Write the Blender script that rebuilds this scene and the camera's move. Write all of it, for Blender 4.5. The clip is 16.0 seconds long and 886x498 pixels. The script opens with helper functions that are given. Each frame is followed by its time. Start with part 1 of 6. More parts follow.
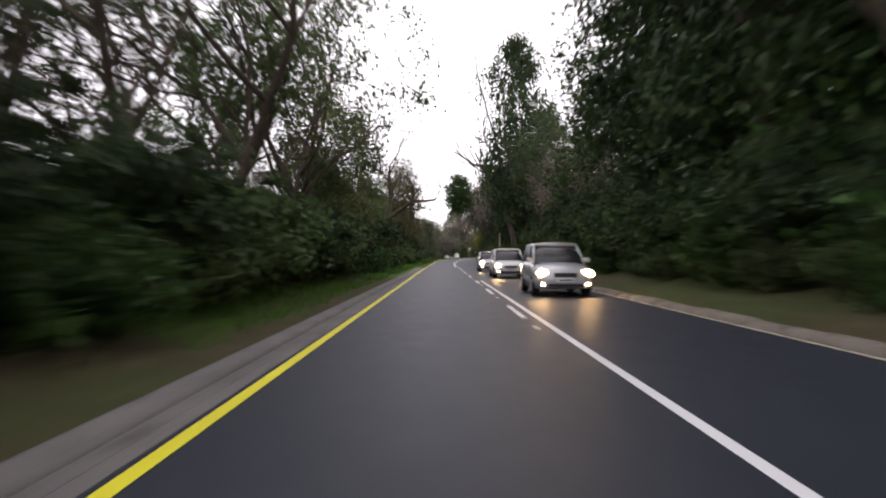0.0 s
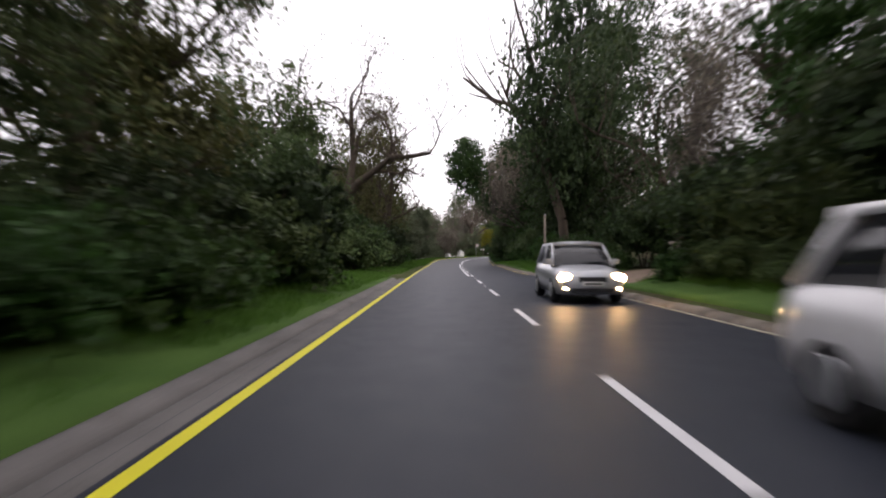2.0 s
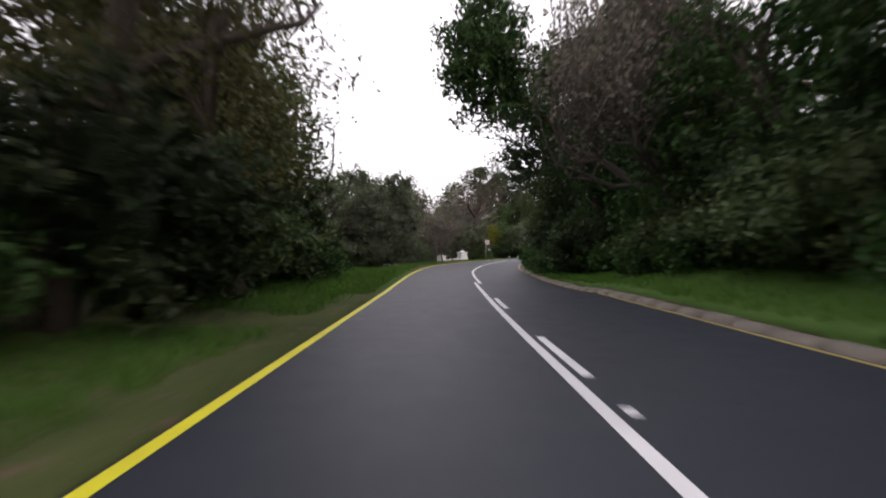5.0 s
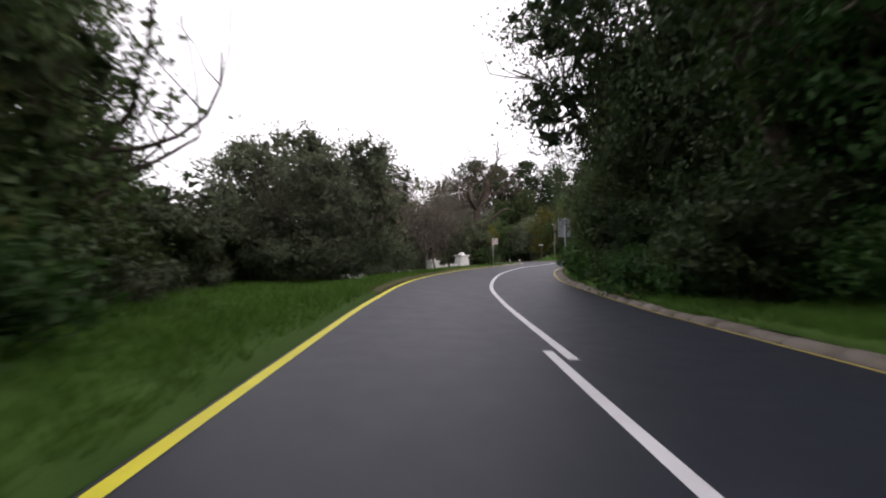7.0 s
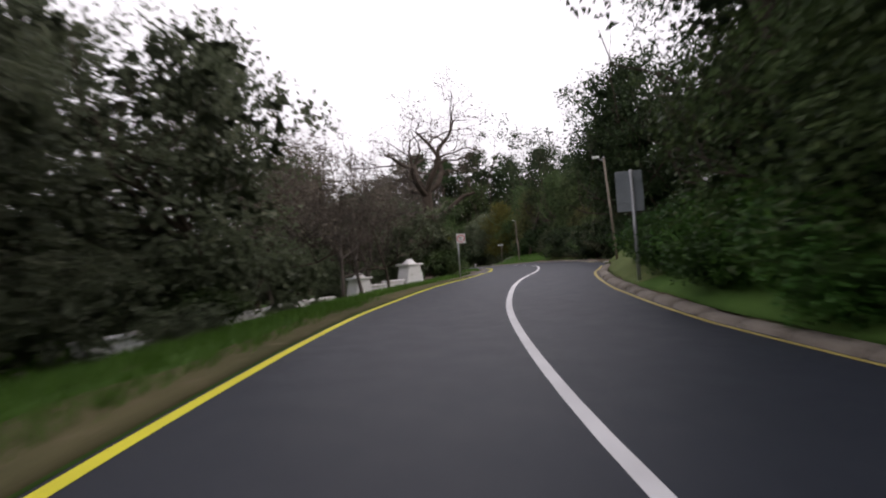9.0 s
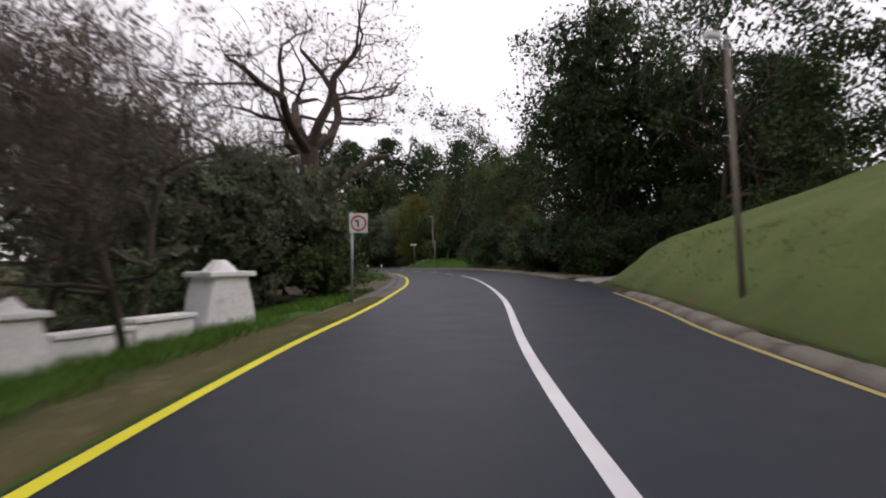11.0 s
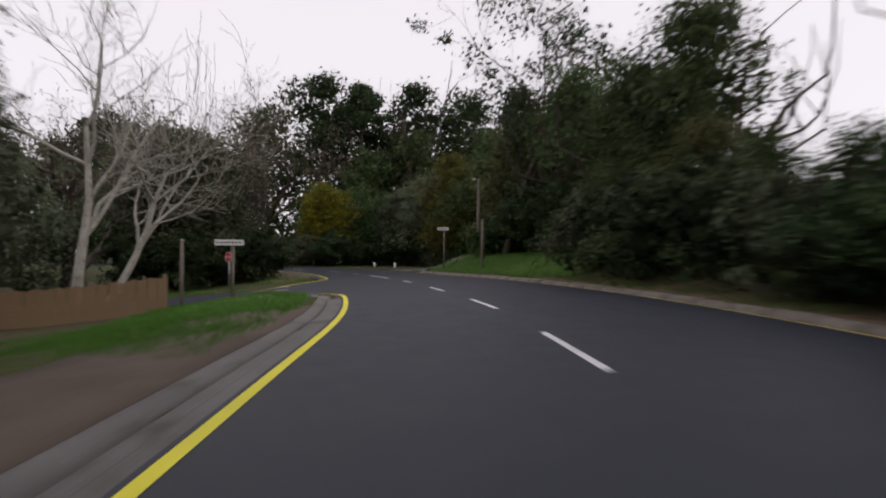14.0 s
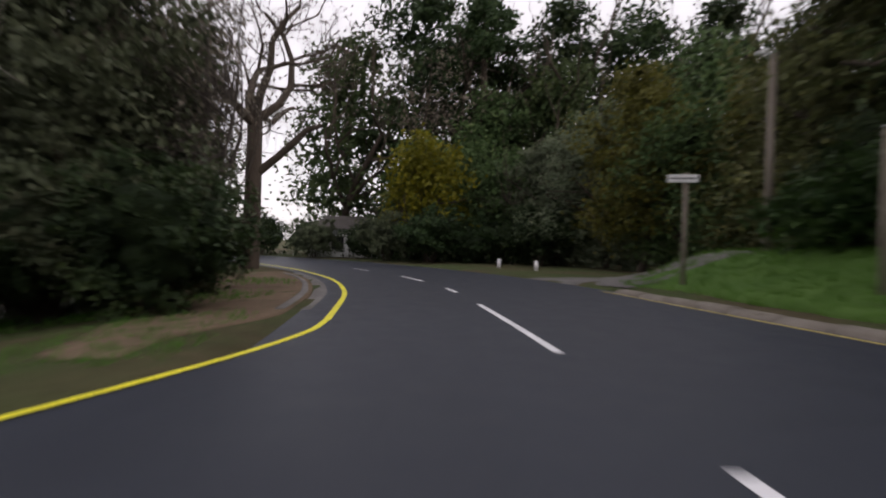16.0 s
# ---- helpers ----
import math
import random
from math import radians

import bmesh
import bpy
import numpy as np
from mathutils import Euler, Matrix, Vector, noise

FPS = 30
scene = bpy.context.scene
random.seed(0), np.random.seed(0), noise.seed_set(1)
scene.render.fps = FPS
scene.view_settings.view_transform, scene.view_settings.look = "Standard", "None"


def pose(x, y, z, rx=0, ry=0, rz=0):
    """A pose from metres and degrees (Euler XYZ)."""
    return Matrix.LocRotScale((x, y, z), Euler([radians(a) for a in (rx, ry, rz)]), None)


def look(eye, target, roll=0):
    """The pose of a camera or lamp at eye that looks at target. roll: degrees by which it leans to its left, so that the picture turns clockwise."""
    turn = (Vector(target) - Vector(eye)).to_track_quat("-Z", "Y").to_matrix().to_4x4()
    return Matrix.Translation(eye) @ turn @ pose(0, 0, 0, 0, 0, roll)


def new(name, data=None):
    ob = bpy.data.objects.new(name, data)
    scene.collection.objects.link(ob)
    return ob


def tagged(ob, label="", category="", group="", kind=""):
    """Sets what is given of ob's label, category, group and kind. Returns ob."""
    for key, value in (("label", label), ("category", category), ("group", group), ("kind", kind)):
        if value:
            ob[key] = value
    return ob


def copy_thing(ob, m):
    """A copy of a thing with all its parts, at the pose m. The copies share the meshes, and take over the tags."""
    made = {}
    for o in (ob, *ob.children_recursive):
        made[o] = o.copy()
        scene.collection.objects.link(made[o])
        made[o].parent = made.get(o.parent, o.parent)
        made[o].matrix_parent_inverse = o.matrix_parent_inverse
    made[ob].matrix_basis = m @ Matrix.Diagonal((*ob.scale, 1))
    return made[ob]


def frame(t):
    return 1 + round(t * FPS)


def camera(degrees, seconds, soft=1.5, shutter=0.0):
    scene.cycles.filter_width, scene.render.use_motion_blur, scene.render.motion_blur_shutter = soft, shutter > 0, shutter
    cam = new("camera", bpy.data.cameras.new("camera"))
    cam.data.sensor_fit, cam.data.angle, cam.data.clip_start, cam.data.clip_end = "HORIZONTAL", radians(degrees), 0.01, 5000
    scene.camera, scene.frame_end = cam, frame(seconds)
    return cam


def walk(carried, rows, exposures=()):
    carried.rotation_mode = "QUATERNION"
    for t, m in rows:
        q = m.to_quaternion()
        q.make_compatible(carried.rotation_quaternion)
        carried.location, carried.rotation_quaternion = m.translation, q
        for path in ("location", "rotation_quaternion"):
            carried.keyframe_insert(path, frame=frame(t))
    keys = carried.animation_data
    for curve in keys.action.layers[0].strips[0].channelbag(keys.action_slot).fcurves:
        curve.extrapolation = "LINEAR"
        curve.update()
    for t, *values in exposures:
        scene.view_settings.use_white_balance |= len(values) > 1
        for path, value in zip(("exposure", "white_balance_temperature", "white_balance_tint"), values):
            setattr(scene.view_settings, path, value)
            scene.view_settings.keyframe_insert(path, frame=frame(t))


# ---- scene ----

# The drive: seconds, x, y, height, yaw, pitch, roll.
DRIVE = [
    (0, 0.000, 0.000, 1.160, -0.00, 0.63, 0.09),
    (0.5, 0.017, 8.119, 1.160, 0.21, 0.81, 0.80),
    (1, 0.043, 15.684, 1.160, 0.12, 0.80, 0.58),
    (1.5, 0.009, 22.245, 1.160, 0.02, 0.65, -0.12),
    (2, -0.023, 28.835, 1.160, 0.00, 0.45, -0.08),
    (2.5, -0.036, 35.198, 1.160, -0.17, 0.78, 0.11),
    (3, -0.058, 41.906, 1.160, -0.18, 0.66, 0.08),
    (3.5, -0.043, 48.231, 1.160, -0.39, 0.61, 0.23),
    (4, -0.015, 54.400, 1.160, -0.59, 0.88, -0.03),
    (4.5, -0.032, 60.539, 1.164, -1.09, 0.75, 0.11),
    (4.7, 0.026, 62.866, 1.160, -0.76, 0.57, -0.02),
    (6.8, 0.224, 81.312, 1.189, -1.53, 1.11, 0.64),
    (7, 0.251, 82.910, 1.197, -1.64, 0.97, 0.66),
    (7.5, 0.414, 87.449, 1.243, -2.08, 1.47, 2.11),
    (8, 0.639, 92.405, 1.275, -3.20, 1.22, 3.32),
    (8.5, 0.913, 96.983, 1.308, -4.97, 1.43, 4.10),
    (9, 1.222, 100.934, 1.357, -6.88, 1.44, 4.28),
    (9.5, 1.704, 105.246, 1.411, -9.18, 1.31, 4.47),
    (10, 2.300, 109.466, 1.490, -12.13, 1.12, 3.73),
    (10.2, 2.563, 110.846, 1.545, -13.53, 0.88, 2.44),
    (12.3, 6.945, 126.732, 1.772, -16.94, 1.02, 0.10),
    (12.5, 7.656, 129.130, 1.807, -16.55, 0.59, -0.30),
    (13, 9.373, 135.393, 1.803, -14.99, 0.82, -0.19),
    (13.5, 10.997, 141.835, 1.838, -13.46, 0.68, -0.54),
    (14, 12.318, 148.208, 1.812, -11.71, 0.45, -0.45),
    (14.5, 13.492, 154.673, 1.799, -8.86, 0.38, -1.32),
    (15, 14.159, 160.677, 1.766, -5.90, 0.20, -1.46),
    (15.5, 14.566, 167.103, 1.713, -2.60, -0.37, -1.57),
    (16, 14.632, 172.955, 1.660, 0.34, -0.48, -1.74),
]
cam = camera(73.0, 16.0, soft=2.0, shutter=0.75)
walk(cam, [(t, pose(x, y, z, 90 + pitch, roll, yaw)) for t, x, y, z, yaw, pitch, roll in DRIVE],
     exposures=[(t, stops, 6500, 14) for t, stops in ((0.0, 0.28), (2.5, 0.12), (4.5, 0.08), (7.0, 0.08), (7.5, 0.06), (8.5, -0.12), (9.0, -0.26), (10.0, -0.32), (12.5, -0.68), (13.0, -0.8), (13.5, -0.82), (14.0, -0.7), (15.0, -0.66), (16.0, -0.48))])

# ---- light: an overcast evening sky ----
world = bpy.data.worlds.new("evening_sky")
scene.world = world
world.use_nodes = True
wn, wl = world.node_tree.nodes, world.node_tree.links
wn.clear()
sky = wn.new("ShaderNodeTexSky")
sky.sky_type = "NISHITA"
sky.sun_disc = False
sky.sun_elevation = radians(30)
sky.sun_rotation = radians(105)
sky_bg = wn.new("ShaderNodeBackground")
sky_bg.inputs["Strength"].default_value = 0.03
wl.new(sky.outputs["Color"], sky_bg.inputs["Color"])
cloud_bg = wn.new("ShaderNodeBackground")
cloud_bg.inputs["Color"].default_value = (1.0, 0.945, 0.965, 1)
cloud_bg.inputs["Strength"].default_value = 1.4
both = wn.new("ShaderNodeAddShader")
wl.new(sky_bg.outputs[0], both.inputs[0])
wl.new(cloud_bg.outputs[0], both.inputs[1])
w_out = wn.new("ShaderNodeOutputWorld")
wl.new(both.outputs[0], w_out.inputs["Surface"])

sun = new("sun", bpy.data.lights.new("sun", "SUN"))
sun.data.energy = 1.3
sun.data.angle = radians(40)
sun.data.color = (1.0, 0.9, 0.84)
sun.matrix_world = look((0, 0, 50), (-20, 5, 36))

# ---- materials ----
def material(name):
    m = bpy.data.materials.new(name)
    m.use_nodes = True
    n, l = m.node_tree.nodes, m.node_tree.links
    return m, n, l, n["Principled BSDF"]


def mix_colour(n, l, fac, a, b, kind="MIX"):
    x = n.new("ShaderNodeMix")
    x.data_type, x.blend_type = "RGBA", kind
    if hasattr(fac, "links"):
        l.new(fac, x.inputs[0])
    else:
        x.inputs[0].default_value = fac
    for socket, v in ((x.inputs[6], a), (x.inputs[7], b)):
        if hasattr(v, "links"):
            l.new(v, socket)
        else:
            socket.default_value = (*v, 1)
    return x.outputs[2]


def noise_tex(n, l, scale, detail=4, rough=0.6, stretch=None):
    tc = n.new("ShaderNodeTexCoord")
    t = n.new("ShaderNodeTexNoise")
    t.inputs["Scale"].default_value = scale
    t.inputs["Detail"].default_value = detail
    t.inputs["Roughness"].default_value = rough
    if stretch:
        mp = n.new("ShaderNodeMapping")
        mp.inputs["Scale"].default_value = stretch
        l.new(tc.outputs["Object"], mp.inputs["Vector"])
        l.new(mp.outputs["Vector"], t.inputs["Vector"])
    else:
        l.new(tc.outputs["Object"], t.inputs["Vector"])
    return t.outputs["Fac"]


def ramp(n, l, fac, lo, hi):
    r = n.new("ShaderNodeMapRange")
    r.inputs["From Min"].default_value, r.inputs["From Max"].default_value = lo, hi
    l.new(fac, r.inputs["Value"])
    return r.outputs["Result"]


def bump(n, l, bsdf, height, strength=0.3, distance=0.02):
    b = n.new("ShaderNodeBump")
    b.inputs["Strength"].default_value, b.inputs["Distance"].default_value = strength, distance
    l.new(height, b.inputs["Height"])
    l.new(b.outputs["Normal"], bsdf.inputs["Normal"])


def surface(name, dark, light, big=1.0, fine=30.0, rough=0.8, relief=0.3, metal=0.0, spots=None, stretch=None, spec=0.3):
    """A weathered surface: broad patches between two colours, fine grain, and spots of a third colour."""
    m, n, l, b = material(name)
    a = noise_tex(n, l, big, 5, 0.65, stretch)
    g = noise_tex(n, l, fine, 3, 0.7)
    c = mix_colour(n, l, ramp(n, l, a, 0.35, 0.65), dark, light)
    grain = ramp(n, l, g, 0.3, 0.7)
    c = mix_colour(n, l, 0.35, c, mix_colour(n, l, grain, tuple(v * 0.6 for v in dark), tuple(min(1, v * 1.3) for v in light)))
    if spots:
        s = ramp(n, l, noise_tex(n, l, big * 2.7, 6, 0.7), 0.56, 0.66)
        c = mix_colour(n, l, s, c, spots)
    l.new(c, b.inputs["Base Color"])
    b.inputs["Roughness"].default_value = rough
    b.inputs["Metallic"].default_value = metal
    b.inputs["Specular IOR Level"].default_value = spec
    if relief:
        bump(n, l, b, g, relief)
    return m


def leaf_material(name, dark, light, tip=None, through_light=0.25, rough=0.55):
    """Leaves that vary from tree to tree and leaf to leaf and let some light through."""
    m, n, l, b = material(name)
    ob = n.new("ShaderNodeObjectInfo")
    ge = n.new("ShaderNodeNewGeometry")
    # leaf by leaf, and in broad sprays
    spray = ramp(n, l, noise_tex(n, l, 0.9, 3, 0.6), 0.32, 0.68)
    fac = mix_colour(n, l, 0.55, ge.outputs["Random Per Island"], spray)
    c = mix_colour(n, l, fac, dark, light)
    if tip:
        c = mix_colour(n, l, ramp(n, l, fac, 0.66, 0.95), c, tip)
    hs = n.new("ShaderNodeHueSaturation")
    l.new(c, hs.inputs["Color"])
    hv = n.new("ShaderNodeMapRange")
    hv.inputs["To Min"].default_value, hv.inputs["To Max"].default_value = 0.488, 0.515
    l.new(ob.outputs["Random"], hv.inputs["Value"])
    l.new(hv.outputs["Result"], hs.inputs["Hue"])
    vm = n.new("ShaderNodeMath")
    vm.operation = "MULTIPLY_ADD"
    vm.inputs[1].default_value, vm.inputs[2].default_value = 0.5, 0.75
    l.new(ob.outputs["Random"], vm.inputs[0])
    l.new(vm.outputs[0], hs.inputs["Value"])
    l.new(hs.outputs["Color"], b.inputs["Base Color"])
    b.inputs["Roughness"].default_value = rough
    b.inputs["Specular IOR Level"].default_value = 0.2
    tr = n.new("ShaderNodeBsdfTranslucent")
    l.new(hs.outputs["Color"], tr.inputs["Color"])
    mx = n.new("ShaderNodeMixShader")
    mx.inputs[0].default_value = through_light
    l.new(b.outputs[0], mx.inputs[1])
    l.new(tr.outputs[0], mx.inputs[2])
    l.new(mx.outputs[0], n["Material Output"].inputs["Surface"])
    CORES[m.name] = core_material(name + "_inside", dark, light)
    return m


CORES = {}


def core_material(name, dark, light):
    """The close mass of leaves inside a crown: leaf-sized cells of varied green with deep relief."""
    m, n, l, b = material(name)
    tc = n.new("ShaderNodeTexCoord")
    shift = noise_tex(n, l, 5.0, 3, 0.6)
    add = n.new("ShaderNodeVectorMath")
    add.operation = "ADD"
    l.new(tc.outputs["Object"], add.inputs[0])
    l.new(shift, add.inputs[1])
    cell = n.new("ShaderNodeTexVoronoi")
    cell.inputs["Scale"].default_value = 9.0
    l.new(add.outputs[0], cell.inputs["Vector"])
    pick = n.new("ShaderNodeSeparateColor")
    l.new(cell.outputs["Color"], pick.inputs[0])
    c = mix_colour(n, l, pick.outputs[0], dark, light)
    c = mix_colour(n, l, ramp(n, l, noise_tex(n, l, 1.3, 4), 0.35, 0.65), dark, c)
    l.new(c, b.inputs["Base Color"])
    b.inputs["Roughness"].default_value = 0.7
    b.inputs["Specular IOR Level"].default_value = 0.15
    bump(n, l, b, cell.outputs["Distance"], 1.0, 0.14)
    return m


def glow(name, colour, strength):
    m, n, l, b = material(name)
    b.inputs["Emission Color"].default_value = (*colour, 1)
    b.inputs["Emission Strength"].default_value = strength
    b.inputs["Base Color"].default_value = (*colour, 1)
    return m


def plain(name, colour, rough=0.5, metal=0.0, coat=0.0):
    m, n, l, b = material(name)
    g = noise_tex(n, l, 6.0, 4)
    l.new(mix_colour(n, l, ramp(n, l, g, 0.3, 0.7), tuple(v * 0.85 for v in colour), colour), b.inputs["Base Color"])
    b.inputs["Roughness"].default_value, b.inputs["Metallic"].default_value = rough, metal
    b.inputs["Coat Weight"].default_value = coat
    return m


def asphalt_material():
    """Dark asphalt with aggregate, broad wear patches along the lane and fine relief."""
    m, n, l, b = material("asphalt")
    broad = noise_tex(n, l, 0.35, 5, 0.6, (1.0, 0.12, 1.0))
    mottled = noise_tex(n, l, 2.2, 5, 0.65)
    fine = noise_tex(n, l, 90.0, 3, 0.8)
    c = mix_colour(n, l, ramp(n, l, broad, 0.35, 0.7), (0.0162, 0.0212, 0.0345), (0.0262, 0.034, 0.052))
    c = mix_colour(n, l, 0.3, c, mix_colour(n, l, ramp(n, l, mottled, 0.3, 0.7), (0.013, 0.017, 0.027), (0.032, 0.039, 0.055)))
    c = mix_colour(n, l, 0.35, c, mix_colour(n, l, ramp(n, l, fine, 0.35, 0.65), (0.009, 0.01, 0.013), (0.056, 0.059, 0.068)))
    l.new(c, b.inputs["Base Color"])
    r = n.new("ShaderNodeMapRange")
    r.inputs["To Min"].default_value, r.inputs["To Max"].default_value = 0.42, 0.6
    l.new(mottled, r.inputs["Value"])
    l.new(r.outputs["Result"], b.inputs["Roughness"])
    b.inputs["Specular IOR Level"].default_value = 0.2
    bump(n, l, b, fine, 0.25, 0.01)
    return m


def paint_material(name, colour):
    """Road paint, worn thin in places so that the asphalt shows."""
    m, n, l, b = material(name)
    worn = ramp(n, l, noise_tex(n, l, 14.0, 6, 0.75), 0.62, 0.78)
    broad = ramp(n, l, noise_tex(n, l, 1.1, 4), 0.3, 0.7)
    c = mix_colour(n, l, broad, tuple(v * 0.82 for v in colour), colour)
    c = mix_colour(n, l, worn, c, (0.07, 0.07, 0.07))
    l.new(c, b.inputs["Base Color"])
    b.inputs["Roughness"].default_value = 0.6
    return m


def ground_material():
    """Verge soil, leaf litter and short turf."""
    m, n, l, b = material("verge_ground")
    broad = ramp(n, l, noise_tex(n, l, 0.22, 5, 0.6), 0.42, 0.58)
    mid = ramp(n, l, noise_tex(n, l, 1.6, 5, 0.7), 0.35, 0.65)
    fine = noise_tex(n, l, 24.0, 4, 0.8)
    soil = mix_colour(n, l, mid, (0.045, 0.032, 0.02), (0.095, 0.07, 0.045))
    turf = mix_colour(n, l, mid, (0.026, 0.046, 0.013), (0.045, 0.078, 0.021))
    c = mix_colour(n, l, broad, soil, turf)
    c = mix_colour(n, l, 0.4, c, mix_colour(n, l, ramp(n, l, fine, 0.3, 0.7), (0.03, 0.03, 0.014), (0.12, 0.12, 0.06)))
    l.new(c, b.inputs["Base Color"])
    b.inputs["Roughness"].default_value = 0.95
    b.inputs["Specular IOR Level"].default_value = 0.1
    bump(n, l, b, fine, 0.6, 0.04)
    return m


ASPHALT = asphalt_material()
WHITE_LINE = paint_material("white_road_paint", (0.78, 0.78, 0.8))
YELLOW_LINE = paint_material("yellow_road_paint", (0.82, 0.76, 0.02))
PALE_LINE = paint_material("pale_road_paint", (0.5, 0.46, 0.33))
FADED_YELLOW = paint_material("faded_yellow_road_paint", (0.45, 0.36, 0.1))
GROUND = ground_material()
CONCRETE = surface("gutter_concrete", (0.11, 0.105, 0.1), (0.19, 0.18, 0.17), 0.8, 35, 0.85, 0.3, spots=(0.08, 0.075, 0.065))
KERB = surface("kerb_stone", (0.14, 0.12, 0.1), (0.23, 0.205, 0.175), 1.2, 30, 0.9, 0.4, spots=(0.08, 0.07, 0.05))
DIRT = surface("packed_dirt", (0.13, 0.095, 0.07), (0.21, 0.16, 0.12), 0.5, 20, 0.95, 0.5, spots=(0.07, 0.055, 0.04))
GRAVEL = surface("pale_gravel", (0.19, 0.18, 0.17), (0.31, 0.3, 0.29), 0.6, 26, 0.95, 0.6)
TURF = surface("mown_turf", (0.08, 0.11, 0.036), (0.13, 0.165, 0.06), 0.5, 40, 0.95, 0.5, spots=(0.15, 0.13, 0.055), spec=0.1)
GREEN_TURF = surface("green_turf", (0.045, 0.095, 0.02), (0.08, 0.145, 0.034), 0.6, 40, 0.95, 0.6, spec=0.1)
WORN_TURF = surface("worn_turf", (0.04, 0.06, 0.018), (0.085, 0.1, 0.035), 0.9, 40, 0.95, 0.6, spots=(0.125, 0.092, 0.066), spec=0.1, stretch=(1.0, 0.35, 1.0))
TAN_TURF = surface("tan_turf", (0.06, 0.065, 0.028), (0.125, 0.11, 0.055), 0.9, 40, 0.95, 0.6, spots=(0.15, 0.12, 0.075), spec=0.1, stretch=(1.0, 0.3, 1.0))
SOIL_TURF = surface("soil_with_turf", (0.11, 0.08, 0.055), (0.17, 0.125, 0.085), 0.8, 30, 0.95, 0.6, spots=(0.05, 0.07, 0.022), spec=0.1)
TRACK = surface("grey_track", (0.085, 0.08, 0.075), (0.14, 0.133, 0.125), 0.6, 26, 0.95, 0.6)
PAVING = surface("driveway_paving", (0.08, 0.06, 0.047), (0.135, 0.105, 0.084), 0.6, 28, 0.9, 0.3)
GRASS = leaf_material("grass", (0.06, 0.125, 0.018), (0.11, 0.215, 0.034), None, 0.3, 0.6)
LAWN = leaf_material("mown_lawn", (0.075, 0.12, 0.025), (0.13, 0.19, 0.045), None, 0.3, 0.6)
BARK = surface("brown_bark", (0.035, 0.027, 0.02), (0.085, 0.066, 0.05), 3, 30, 0.95, 0.9, stretch=(1, 1, 0.2))
GREY_BARK = surface("grey_bark", (0.055, 0.047, 0.041), (0.115, 0.098, 0.085), 3, 30, 0.95, 0.8, stretch=(1, 1, 0.2))
PALE_BARK = surface("pale_bark", (0.25, 0.235, 0.2), (0.45, 0.43, 0.38), 2.2, 25, 0.9, 0.5, spots=(0.12, 0.1, 0.08))
LEAF_DARK = leaf_material("dark_leaves", (0.02, 0.037, 0.014), (0.048, 0.075, 0.026), (0.075, 0.1, 0.036))
LEAF_MID = leaf_material("green_leaves", (0.042, 0.07, 0.024), (0.09, 0.13, 0.045), (0.13, 0.165, 0.06))
LEAF_OLIVE = leaf_material("olive_leaves", (0.055, 0.06, 0.02), (0.11, 0.115, 0.04), (0.17, 0.15, 0.05))
LEAF_GREY = leaf_material("grey_green_leaves", (0.088, 0.11, 0.064), (0.17, 0.195, 0.12), (0.225, 0.238, 0.155), 0.4)
LEAF_GOLD = leaf_material("golden_olive_leaves", (0.075, 0.075, 0.014), (0.15, 0.14, 0.028), (0.22, 0.19, 0.04), 0.3)
LEAF_DULL = leaf_material("dull_olive_leaves", (0.058, 0.072, 0.038), (0.11, 0.128, 0.07), (0.15, 0.16, 0.095))
LEAF_BRIGHT = leaf_material("bright_leaves", (0.035, 0.08, 0.015), (0.065, 0.14, 0.024), (0.1, 0.17, 0.035), 0.3)
LEAF_YELLOW = leaf_material("yellow_leaves", (0.12, 0.125, 0.01), (0.26, 0.25, 0.015), (0.36, 0.34, 0.025), 0.35)
LEAF_BROWN = leaf_material("brown_buds", (0.115, 0.098, 0.078), (0.2, 0.17, 0.135), (0.25, 0.2, 0.16), 0.35)
IVY = leaf_material("ivy", (0.02, 0.048, 0.012), (0.048, 0.1, 0.022), (0.075, 0.14, 0.035))
WHITEWASH = surface("whitewashed_plaster", (0.74, 0.74, 0.74), (0.86, 0.86, 0.86), 1.1, 18, 0.85, 0.25, spots=(0.55, 0.54, 0.52))
GALVANISED = surface("galvanised_steel", (0.3, 0.31, 0.32), (0.42, 0.43, 0.45), 2, 40, 0.45, 0.05, 0.6)
SIGN_BACK = surface("dull_sign_back", (0.24, 0.27, 0.29), (0.32, 0.35, 0.37), 1.5, 30, 0.5, 0.05, 0.2)
TIMBER = surface("weathered_timber", (0.15, 0.125, 0.1), (0.26, 0.225, 0.185), 2.5, 30, 0.9, 0.5, stretch=(1, 1, 0.12))
FENCE_WOOD = surface("brown_fence_wood", (0.2, 0.13, 0.075), (0.3, 0.21, 0.125), 1.6, 30, 0.85, 0.4, stretch=(1, 1, 0.15))
SIGN_WHITE = plain("sign_white", (0.75, 0.75, 0.74), 0.45)
SIGN_RED = plain("sign_red", (0.55, 0.03, 0.035), 0.45)
SIGN_BLACK = plain("sign_black", (0.02, 0.02, 0.02), 0.5)
ROOF = surface("dark_roof_tiles", (0.05, 0.045, 0.04), (0.09, 0.08, 0.075), 2, 20, 0.85, 0.4)
GLASS_DARK = plain("dark_glazing", (0.02, 0.022, 0.025), 0.08)
RUBBER = plain("rubber", (0.015, 0.015, 0.016), 0.85)
PLASTIC = plain("black_plastic", (0.02, 0.02, 0.022), 0.5)
ALLOY = plain("alloy", (0.45, 0.46, 0.48), 0.35, 0.8)
